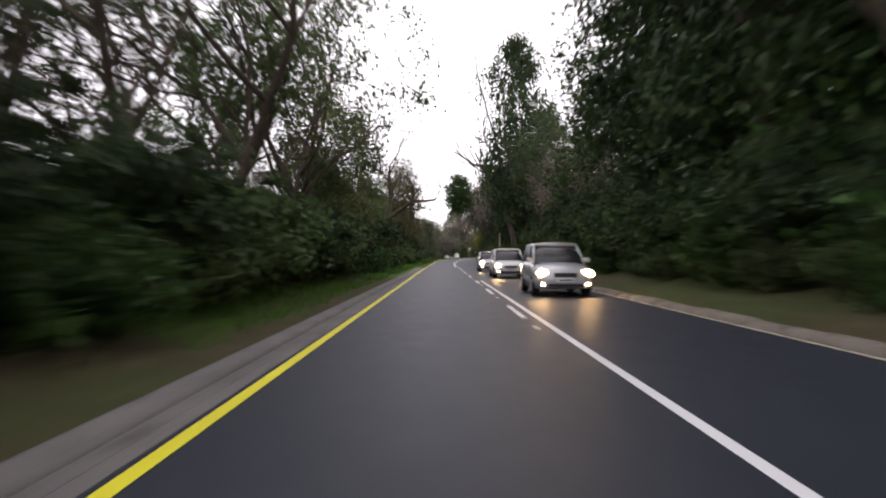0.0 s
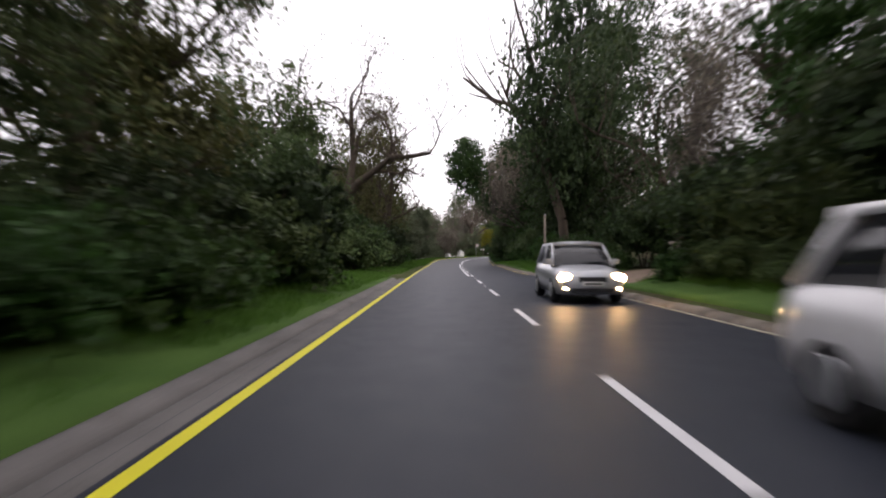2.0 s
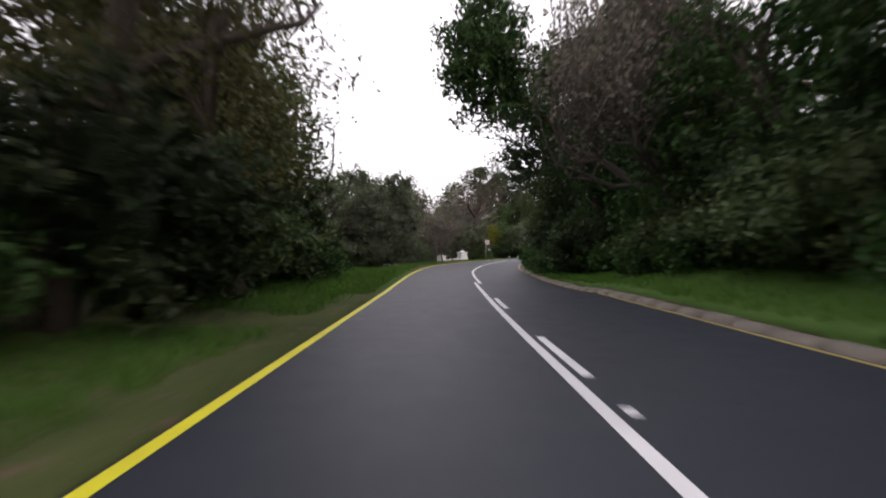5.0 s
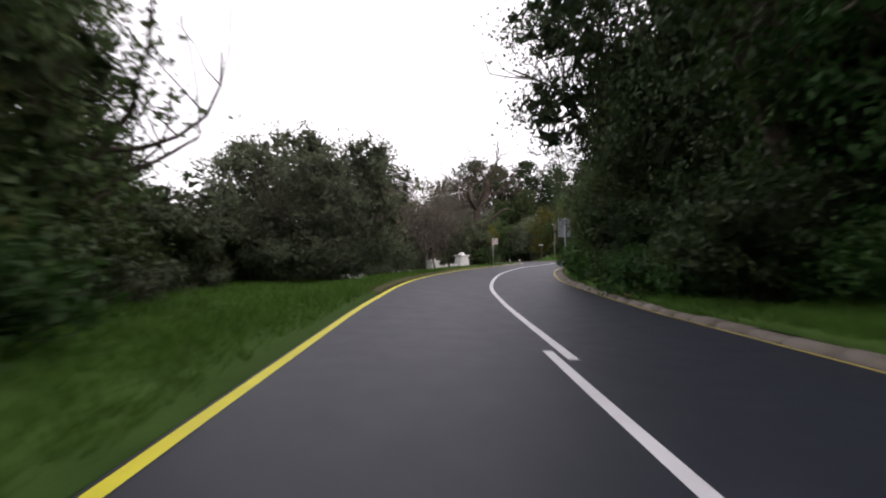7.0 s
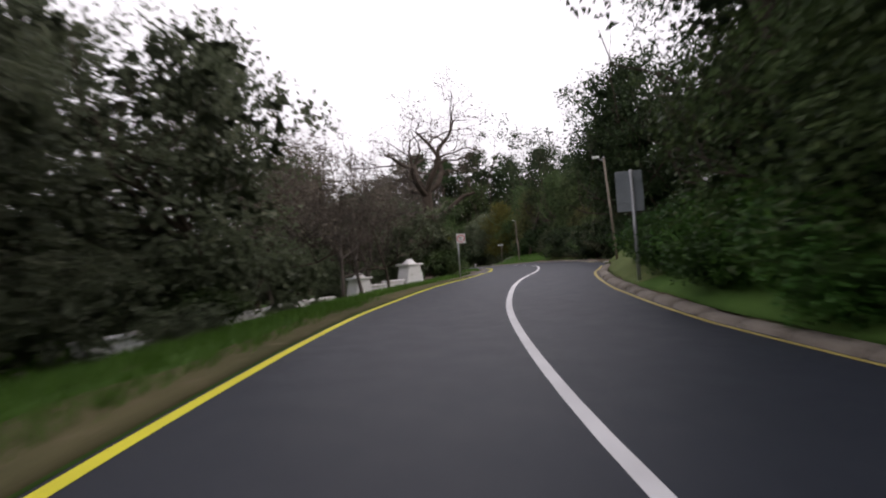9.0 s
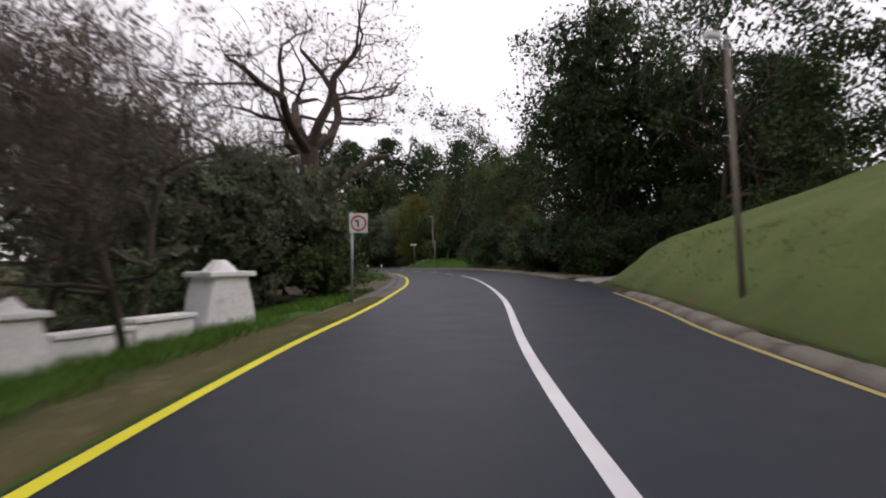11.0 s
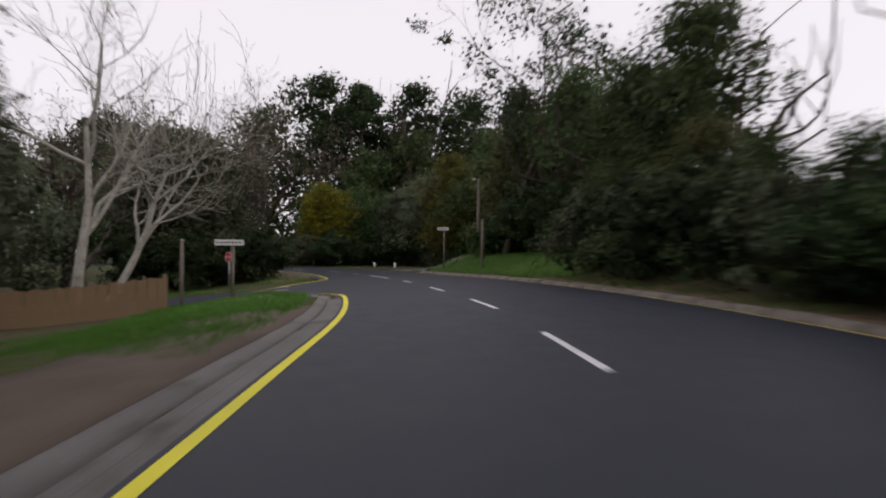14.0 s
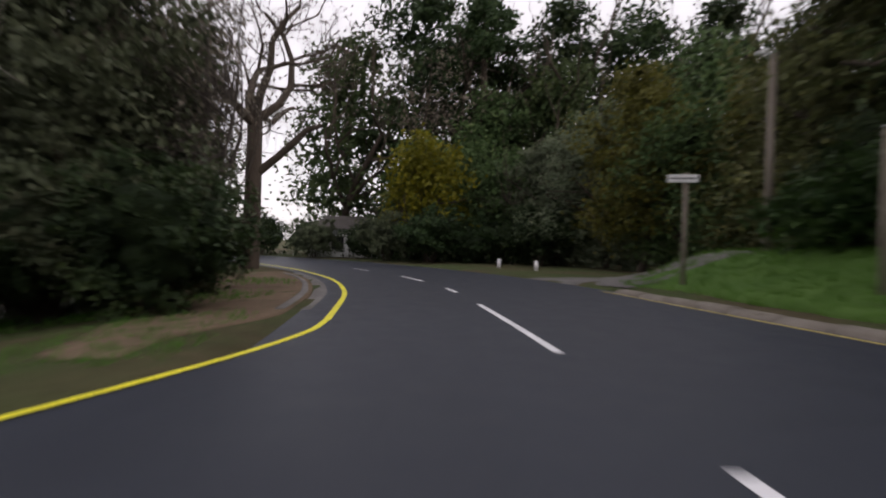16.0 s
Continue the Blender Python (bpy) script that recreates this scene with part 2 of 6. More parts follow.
CAR_WHITE = plain("white_car_paint", (0.72, 0.72, 0.73), 0.3, 0.0, 0.6)
CAR_SILVER = plain("silver_car_paint", (0.45, 0.47, 0.5), 0.35, 0.35, 0.6)
HEADLIGHT = glow("headlight_on", (1.0, 0.62, 0.27), 95.0)
FOG_LIGHT = glow("fog_light_on", (1.0, 0.62, 0.28), 60.0)
PLATE = plain("plate_plastic", (0.85, 0.85, 0.8), 0.5)

# ---- the road's line and the lie of the land ----
# Centre line of the road: x by y, straight at first, then a bend to the right and a long one to the left.
CENTRE = [(1.5, -60), (1.5, -20), (1.5, 20), (1.5, 60), (1.562, 72), (1.699, 82), (1.878, 89), (2.134, 97), (2.544, 104), (3.525, 110.8), (4.719, 116),
          (6.495, 122), (9.423, 130.2), (12.041, 138.9), (13.961, 146.5), (15.113, 153.5), (16.048, 160.5), (16.289, 168), (16.166, 176), (15.482, 184),
          (14.642, 190), (12.702, 196.5), (8.5, 205), (2.5, 213), (-6, 220), (-19, 227), (-37, 234)]


def smooth_line(points, step=0.5):
    p = np.array(points, float)
    a = np.vstack([2 * p[0] - p[1], p, 2 * p[-1] - p[-2]])
    out = []
    for i in range(1, len(a) - 2):
        n = max(2, int(np.hypot(*(a[i + 1] - a[i])) / 0.25))
        t = np.linspace(0, 1, n, endpoint=False)[:, None]
        out.append(0.5 * (2 * a[i] + (a[i + 1] - a[i - 1]) * t + (2 * a[i - 1] - 5 * a[i] + 4 * a[i + 1] - a[i + 2]) * t ** 2
                          + (3 * a[i] - a[i - 1] - 3 * a[i + 1] + a[i + 2]) * t ** 3))
    q = np.vstack(out + [p[-1:]])
    d = np.concatenate([[0], np.cumsum(np.hypot(*np.diff(q, axis=0).T))])
    s = np.arange(0, d[-1], step)
    return s, np.stack([np.interp(s, d, q[:, 0]), np.interp(s, d, q[:, 1])], 1)


LINE_S, LINE_P = smooth_line(CENTRE)
LINE_T = np.gradient(LINE_P, axis=0)
LINE_T /= np.linalg.norm(LINE_T, axis=1)[:, None]
LINE_N = np.stack([LINE_T[:, 1], -LINE_T[:, 0]], 1)


def s_of(y):
    """Distance along the road where it passes y."""
    return float(np.interp(y, LINE_P[:, 1], LINE_S))


def on_road(s, u):
    """The point s along the road and u to the right of its centre line."""
    i = np.interp(s, LINE_S, np.arange(len(LINE_S)))
    k = np.clip(np.floor(i).astype(int), 0, len(LINE_S) - 2)
    f = (i - k)[..., None]
    p = LINE_P[k] * (1 - f) + LINE_P[k + 1] * f
    n = LINE_N[k] * (1 - f) + LINE_N[k + 1] * f
    return p + n * np.asarray(u, float)[..., None]


def road_frame(x, y):
    """s, u and the road's y for points of the plan."""
    x, y = np.atleast_1d(np.asarray(x, float)), np.atleast_1d(np.asarray(y, float))
    best = np.full(x.shape, 1e9)
    idx = np.zeros(x.shape, int)
    for k in range(0, len(LINE_S), 4):
        d = (x - LINE_P[k, 0]) ** 2 + (y - LINE_P[k, 1]) ** 2
        m = d < best
        best[m], idx[m] = d[m], k
    for _ in range(2):
        for o in (-2, -1, 1, 2):
            j = np.clip(idx + o, 0, len(LINE_S) - 1)
            d = (x - LINE_P[j, 0]) ** 2 + (y - LINE_P[j, 1]) ** 2
            m = d < best
            best[m], idx[m] = d[m], j[m]
    dx, dy = x - LINE_P[idx, 0], y - LINE_P[idx, 1]
    u = dx * LINE_N[idx, 0] + dy * LINE_N[idx, 1]
    return LINE_S[idx], u, LINE_P[idx, 1]


def ease(v, a, b):
    t = np.clip((np.asarray(v, float) - a) / (b - a), 0, 1)
    return t * t * (3 - 2 * t)


def camber(ry):
    """Cross slope of the banked bend, in degrees, falling to the right."""
    return np.interp(ry, [84, 88, 93, 97, 105, 109, 115, 126, 140, 150, 160, 172, 185, 200],
                     [0.01, 1.84, 2.55, 3.52, 3.5, 2.61, 0.8, -0.31, -0.22, -0.75, -1.24, -1.84, -1.4, -0.97])


def rise(ry):
    """Height of the road: level, then a slight climb through the bend and a slight fall after it."""
    y = np.asarray(ry, float)
    keys = ([80, 92, 98, 104, 110, 118, 128, 140, 150, 160, 172, 185, 200, 230],
            [0, 0.137, 0.167, 0.288, 0.359, 0.533, 0.63, 0.663, 0.65, 0.62, 0.518, 0.392, 0.319, 0.1])
    return (np.interp(y - 5, *keys) + np.interp(y, *keys) * 2 + np.interp(y + 5, *keys)) / 4


def right_edge(ry):
    """Offset of the right-hand edge line."""
    return np.interp(ry, [0, 55, 66, 78, 86, 92, 98, 104, 110, 116, 124, 132, 140, 148, 156, 165, 173, 180, 190],
                     [3.4, 3.2, 3.07, 3.25, 3.14, 3.32, 3.61, 3.54, 2.88, 2.6, 2.7, 3.3, 3.82, 4.07, 4.33, 4.43, 4.26, 4.1, 3.99])


LEFT_EDGE = -3.15


def left_edge(ry):
    """Offset of the left-hand edge line."""
    return np.interp(ry, [0, 80, 88, 94, 100, 106, 112, 118, 126, 132, 138, 145, 151, 158, 165],
                     [-3.15, -3.15, -3.12, -3.15, -3.08, -3, -2.99, -2.92, -2.97, -3.1, -3.12, -3.37, -3.35, -3.27, -3.2])


def land(x, y):
    """Height of the ground at points of the plan."""
    s, u, ry = road_frame(x, y)
    tilt = np.tan(np.radians(camber(ry)))
    z = rise(ry) - (np.clip(u, -8, 8) + 1.6) * tilt
    r = u - right_edge(ry)
    l = -u + LEFT_EDGE
    # ivy bank on the right, broken by the drive
    bank = ease(ry, -80, -70) * (1 - ease(ry, 47, 51)) + ease(ry, 64, 72) * (1 - ease(ry, 112, 118))
    z += bank * (0.2 * ease(r, 0.3, 0.8) + 0.75 * ease(r, 0.9, 5) + 1.2 * ease(r, 5, 25))
    z += ease(ry, 50, 60) * (1 - ease(ry, 63, 70)) * 0.3 * ease(r, 3, 7)
    # lawn rising to the villa on the right
    hill = ease(ry, 115, 121.5) * (1 - ease(ry, 133, 141))
    z += hill * (0.15 * ease(r, 0.4, 0.9) + 1.2 * ease(r, 0.4, 2.4) + 0.32 * np.clip(r - 1.5, 0, 7.0) + 1.4 * ease(r, 7.0, 18.0) - 3.8 * ease(r, 26.0, 55.0))
    knoll = ease(ry, 100, 108) * (1 - ease(ry, 116.5, 119.5))
    z += knoll * 0.45 * ease(r, 0.55, 2.2)
    late = ease(ry, 128, 142) * (1 - ease(ry, 150, 160))
    z += late * 0.8 * ease(r, 4, 12)
    mound = ease(ry, 159, 165) * (1 - ease(ry, 189, 193))
    z += mound * (0.12 * ease(r, 0.4, 0.7) + 1.0 * ease(r, 1.0, 4.5))
    # verge on the left, then falling away to the side street
    swell = ease(ry, 86, 96) * (1 - ease(ry, 128, 140))
    z -= swell * 0.45 * ease(l, 0.9, 3.8)
    early = 1 - ease(ry, 78, 90)
    z += early * 0.25 * ease(l, 1.2, 5.0)
    fall = ease(ry, 146, 160) * (1 - ease(ry, 198, 215))
    z -= fall * (0.75 * ease(l, 1.5, 9) + 0.8 * ease(l, 9, 22))
    bumps = np.array([noise.noise((a * 0.35, b * 0.35, 0.0)) for a, b in zip(np.atleast_1d(x), np.atleast_1d(y))])
    z += 0.07 * bumps * ease(np.maximum(r, l), 1.0, 3.0)
    return z


def land_at(x, y):
    return float(land([x], [y])[0])


def part(name, data, mat, parent=None, label=""):
    """Links a bmesh or a mesh as one object, under its thing."""
    if isinstance(data, bmesh.types.BMesh):
        me = bpy.data.meshes.new(name)
        data.to_mesh(me)
        data.free()
    else:
        me = data
    if mat and not me.materials:
        me.materials.append(mat)
    ob = new(name, me)
    ob.parent = parent
    if label:
        tagged(ob, label)
    return ob


def mesh_of(name, verts, faces, smooth=False):
    me = bpy.data.meshes.new(name)
    v = np.asarray(verts, np.float32)
    f = np.asarray(faces, np.int32)
    me.vertices.add(len(v))
    me.vertices.foreach_set("co", v.ravel())
    k = f.shape[1]
    me.loops.add(f.size)
    me.loops.foreach_set("vertex_index", f.ravel())
    me.polygons.add(len(f))
    me.polygons.foreach_set("loop_start", np.arange(0, f.size, k, dtype=np.int32))
    if smooth:
        me.polygons.foreach_set("use_smooth", np.ones(len(f), bool))
    me.update(calc_edges=True)
    return me


def empty(name, m=None):
    ob = new(name)
    ob.empty_display_size = 0.2
    if m is not None:
        ob.matrix_basis = m
    return ob


# the ground: one sheet, fine along the road and coarse to the horizon
def axis(lo, hi, step, far):
    inner = np.arange(lo, hi + step / 2, step)
    out = [step * 1.5 ** k for k in range(1, 60)]
    out = np.cumsum(out)
    out = out[out < far]
    return np.concatenate([lo - out[::-1], inner, hi + out])


def build_ground():
    gx, gy = axis(-34, 60, 0.9, 2500), axis(-45, 248, 0.9, 2500)
    X, Y = np.meshgrid(gx, gy)
    x, y = X.ravel(), Y.ravel()
    z = land(np.clip(x, -60, 90), np.clip(y, -60, 260))
    s, u, ry = road_frame(x, y)
    channel = (ry < 57) | ((ry > 126) & (ry < 165.2))
    inside = (u > np.where(channel, left_edge(ry) - 0.62, left_edge(ry) - 0.05)) & (u < right_edge(ry) + 0.25)
    z = np.where(inside, z - 0.18, z)
    side = (y > 161.5) & (y < 184) & (x > -20) & (u < -2)
    z = np.where(side & in_side_street(x, y, 0.0), z - 0.18, z)
    nx, ny = len(gx), len(gy)
    i = np.arange(nx * ny).reshape(ny, nx)
    f = np.stack([i[:-1, :-1], i[:-1, 1:], i[1:, 1:], i[1:, :-1]], -1).reshape(-1, 4)
    ob = part("ground", mesh_of("ground", np.stack([x, y, z], 1), f, True), GROUND)
    return tagged(ob, "uneven verge of soil, leaf litter and patchy turf", "ground", kind="structure")


# the side street's mouth on the left
STREET = [(13.7, 165.9), (12.95, 167.35), (11.9, 168.2), (9.6, 170.9), (7.5, 171.6), (1.5, 172.6), (-8.5, 174.4), (-18.5, 176.0),
          (-18.5, 180.4), (-8.5, 178.2), (1.5, 175.8), (6.5, 174.6), (9.6, 174.2), (10.8, 174.9), (11.55, 176.6), (12.4, 179.2), (13.2, 182.5)]


def in_side_street(x, y, grow=0.0):
    x, y = np.asarray(x, float), np.asarray(y, float)
    hit = np.zeros(x.shape, bool)
    P = STREET
    for (x0, y0), (x1, y1) in zip(P, P[1:] + P[:1]):
        c = ((y0 > y) != (y1 > y)) & (x < (x1 - x0) * (y - y0) / (y1 - y0 + 1e-9) + x0)
        hit ^= c
    return hit


def strip(name, s0, s1, u0, u1, lift, mat, parent=None, step=1.0, across=2, top=None):
    """A ribbon along the road between two offsets (numbers, or functions of the road's y), lift metres over the land."""
    n = max(2, int((s1 - s0) / step) + 1)
    s = np.linspace(s0, s1, n)
    ry = np.interp(s, LINE_S, LINE_P[:, 1])
    a = u0(ry) if callable(u0) else np.full(n, u0)
    b = u1(ry) if callable(u1) else np.full(n, u1)
    rows = []
    for k in range(across):
        f = k / (across - 1)
        u = a * (1 - f) + b * f
        p = on_road(s, u)
        tilt = np.tan(np.radians(camber(ry)))
        z = rise(ry) - (np.clip(u, -8, 8) + 1.6) * tilt + lift
        rows.append(np.column_stack([p, z]))
    v = np.vstack(rows)
    i = np.arange(across * n).reshape(across, n)
    f = np.stack([i[:-1, :-1], i[1:, :-1], i[1:, 1:], i[:-1, 1:]], -1).reshape(-1, 4)
    return part(name, mesh_of(name, v, f), mat, parent)


def kerb_profile(name, s0, s1, profile, mat, edge, step=1.0):
    """A kerb extruded along the road: profile of (offset outwards, height)."""
    n = max(2, int((s1 - s0) / step) + 1)
    s = np.linspace(s0, s1, n)
    ry = np.interp(s, LINE_S, LINE_P[:, 1])
    e = edge(ry) if callable(edge) else np.full(n, edge)
    sign = 1 if e[0] > 0 else -1
    rows = []
    for o, h in profile:
        u = e + sign * o
        p = on_road(s, u)
        z = rise(ry) - (np.clip(u, -8, 8) + 1.6) * np.tan(np.radians(camber(ry))) + h
        row = np.column_stack([p, z])
        rows.append(np.vstack([row[:1] - (0, 0, 0.4), row, row[-1:] - (0, 0, 0.4)]))
    n += 2
    m = len(profile)
    v = np.vstack(rows)
    i = np.arange(m * n).reshape(m, n)
    f = np.stack([i[:-1, :-1], i[1:, :-1], i[1:, 1:], i[:-1, 1:]], -1).reshape(-1, 4)
    if sign < 0:
        f = f[:, ::-1]
    return mesh_of(name, v, f)


build_ground()
S_END = float(LINE_S[-1]) - 1
road = strip("road", 2, S_END, lambda ry: left_edge(ry) - 0.28 + 0.18 * ease(ry, 57, 60) * (1 - ease(ry, 124, 126)), lambda ry: right_edge(ry) + 0.3, 0.0, ASPHALT, across=9)
tagged(road, "dark grey asphalt road with worn wheel tracks", "road", kind="structure")


def build_side_street():
    bm = bmesh.new()
    # rows from the road's edge to the far end of the street
    left = [(13.9, 165.7), (12.95, 167.35), (11.9, 168.2), (9.6, 170.9), (7.5, 171.6), (1.5, 172.6), (-8.5, 174.4), (-18.5, 176.0)]
    right = [(13.9, 182.7), (12.45, 179.6), (11.6, 176.9), (10.85, 174.9), (9.4, 174.3), (1.5, 175.8), (-8.5, 178.2), (-18.5, 180.4)]
    rows = []
    for (ax, ay), (bx, by) in zip(left, right):
        row = []
        for k in range(13):
            f = k / 12
            x, y = ax + (bx - ax) * f, ay + (by - ay) * f
            row.append(bm.verts.new((x, y, land_at(x, y) - 0.006)))
        rows.append(row)
    for r0, r1 in zip(rows, rows[1:]):
        for k in range(12):
            bm.faces.new((r0[k], r1[k], r1[k + 1], r0[k + 1]))
    bmesh.ops.recalc_face_normals(bm, faces=bm.faces)
    for f in bm.faces:
        if f.normal.z < 0:
            f.normal_flip()
    return part("side_street", bm, ASPHALT)


tagged(build_side_street(), "grey asphalt side street sloping away from the road", "road", kind="structure")

# ---- lines on the road ----
lines = 0.005
edge_line = strip("edge_line", 2, s_of(165.0), lambda ry: left_edge(ry) - 0.06, lambda ry: left_edge(ry) + 0.06, lines, YELLOW_LINE)
tagged(edge_line, "bright yellow painted line along the edge", "road marking", kind="structure")
far_edge = strip("edge_line", s_of(182.8), S_END, -2.93, -2.81, lines, YELLOW_LINE)
tagged(far_edge, "bright yellow painted line past the side street", "road marking", kind="structure")
for a, b, mat in ((2, s_of(52.5), PALE_LINE), (s_of(61.5), s_of(132), FADED_YELLOW), (s_of(142.4), s_of(188.5), FADED_YELLOW)):
    ob = strip("edge_line", a, b, lambda ry: right_edge(ry) - 0.05, lambda ry: right_edge(ry) + 0.04, lines, mat)
    tagged(ob, "faded narrow yellow line along the kerb", "road marking", kind="structure")


def painted_path(name, pts, width, mat, label):
    """A painted line through points of the plan."""
    p = np.array(pts, float)
    _, q = smooth_line(pts, 0.25)
    t = np.gradient(q, axis=0)
    t /= np.linalg.norm(t, axis=1)[:, None]
    n = np.stack([t[:, 1], -t[:, 0]], 1)
    a, b = q - n * width / 2, q + n * width / 2
    v = np.vstack([np.column_stack([e, land(e[:, 0], e[:, 1]) + 0.008]) for e in (a, b)])
    i = np.arange(len(v)).reshape(2, -1)
    f = np.stack([i[0, :-1], i[1, :-1], i[1, 1:], i[0, 1:]], -1)
    return tagged(part(name, mesh_of(name, v, f), mat), label, "road marking", kind="structure")


painted_path("edge_line", [tuple(on_road(s_of(164.9), -3.2)), (13.05, 166.2), (12.93, 167.1), (12.5, 167.5), (12.1, 167.75)], 0.12, YELLOW_LINE,
             "bright yellow line curling into the side street")
painted_path("edge_line", [(9.7, 173.4), (10.8, 174.7), (11.55, 176.7), (12.35, 179.2), (12.75, 181.2), tuple(on_road(s_of(182.9), -2.87))], 0.11,
             YELLOW_LINE, "yellow line round the far corner")

for pts in ([(10.15, 169.5), (10.35, 169.75), (10.6, 170.05)], [(10.7, 171.6), (11.0, 171.6), (11.35, 171.55)], [(10.7, 174.35), (10.95, 174.15), (11.2, 173.95)]):
    painted_path("stop_line", pts, 0.28, WHITE_LINE, "worn white bar across the side street")

ob = strip("solid_line", 2, s_of(27.7), 0.2, 0.31, lines, WHITE_LINE)
tagged(ob, "solid white painted line beside the dashes", "road marking", kind="structure")
ob = strip("solid_line", s_of(59.6), s_of(90.2), -0.25, -0.13, lines, WHITE_LINE)
tagged(ob, "solid white painted line before the bend", "road marking", kind="structure")
ob = strip("solid_line", s_of(89.6), s_of(150.0), -0.06, 0.07, lines, WHITE_LINE)
tagged(ob, "solid white painted line round the bend", "road marking", kind="structure")
dashes = [(27.6 + 6.87 * k - 2.8, 27.6 + 6.87 * k) for k in range(-6, 6) if k != -3] + [(65.2, 68.0), (71.8, 74.6), (79.0, 81.8)]
dashes += [(153.7, 156.6), (160.5, 163.4), (167.2, 169.7), (173.9, 176.0), (179.6, 185.3), (188.5, 189.9), (193.1, 195.8), (200, 202)]
for a, b in dashes:
    ob = strip("dash_line", s_of(a), s_of(b), -0.055, 0.055, lines, WHITE_LINE, step=0.7)
    tagged(ob, "white painted dash on the centre line", "road marking", "dashes of the centre line", "structure")
for y in (9.5, 16.4, 23.2, 30.0, 50.2, 56.9, 70.4):
    ob = strip("road_stud_mark", s_of(y), s_of(y + 0.22), -0.05, 0.05, lines, WHITE_LINE, step=0.2)
    tagged(ob, "small worn white mark between dashes", "road marking", "small marks of the centre line", "structure")

# ---- gutters and kerbs ----
def gutter(y0, y1):
    inner = [(0.12, 0.0), (0.18, 0.006), (0.46, -0.012), (0.5, -0.05)]
    outer = [(0.51, -0.05), (0.53, 0.0), (0.74, 0.03), (0.79, 0.025), (0.82, -0.25)]
    for name, prof in (("gutter", inner), ("gutter", outer)):
        ob = part(name, kerb_profile(name, s_of(y0), s_of(y1), prof, None, left_edge), CONCRETE)
        tagged(ob, "worn grey concrete channel beside the yellow line", "gutter", kind="structure")


gutter(-50, 57)
gutter(126, 165.2)
gutter(184.5, 199)
stone = [(0.1, 0.0), (0.13, 0.05), (0.18, 0.08), (0.25, 0.1), (0.38, 0.105), (0.44, 0.07), (0.5, -0.3)]


def kerb_run(y0, y1, label, length=1.0):
    """A raised kerb of single stones, laid end to end."""
    top = tagged(empty("kerb"), label, "kerb", kind="structure")
    s, k = s_of(y0), 0
    while s < s_of(y1) - 0.3:
        wob = 0.02 * math.sin(k * 2.3)
        prof = [(o + wob * 0.6, h + (0.015 * math.sin(k * 1.7) if h > 0.04 else 0)) for o, h in stone]
        me = kerb_profile("kerb_stone", s, s + length - 0.025, prof, None, right_edge, 0.5)
        part("kerb_stone", me, KERB, top)
        s, k = s + length, k + 1


kerb_run(-20, 52, "low sandy kerb of worn stones under the ivy bank")
kerb_run(61.5, 131, "low grey kerb of worn stones on the bend", 1.2)
kerb_run(142.8, 188.3, "low pale kerb of worn stones before the hedge", 1.2)


def patch(name, outline, mat, label, category, lift=0.02, grid=0.6):
    """A thin sheet of another surface on the ground, inside an outline of the plan."""
    P = outline
    xs, ys = [p[0] for p in P], [p[1] for p in P]
    bm = bmesh.new()
    ring = []
    for (x0, y0), (x1, y1) in zip(P, P[1:] + P[:1]):
        n = max(1, int(math.hypot(x1 - x0, y1 - y0) / grid))
        for k in range(n):
            ring.append(bm.verts.new((x0 + (x1 - x0) * k / n, y0 + (y1 - y0) * k / n, 0)))
    bm.faces.new(ring)
    for axis_n, lo, hi in (((1, 0, 0), min(xs), max(xs)), ((0, 1, 0), min(ys), max(ys))):
        v = lo + grid
        while v < hi:
            co = (v, 0, 0) if axis_n[0] else (0, v, 0)
            bmesh.ops.bisect_plane(bm, geom=bm.verts[:] + bm.edges[:] + bm.faces[:], plane_co=co, plane_no=axis_n)
            v += grid
    bmesh.ops.recalc_face_normals(bm, faces=bm.faces)
    if sum(f.normal.z for f in bm.faces) < 0:
        bmesh.ops.reverse_faces(bm, faces=bm.faces)
    co = np.array([v.co[:2] for v in bm.verts])
    z = land(co[:, 0], co[:, 1])
    for v, h in zip(bm.verts, z):
        v.co.z = h + (lift if not v.is_boundary else -0.04)
    return tagged(part(name, bm, mat), label, category, kind="structure")


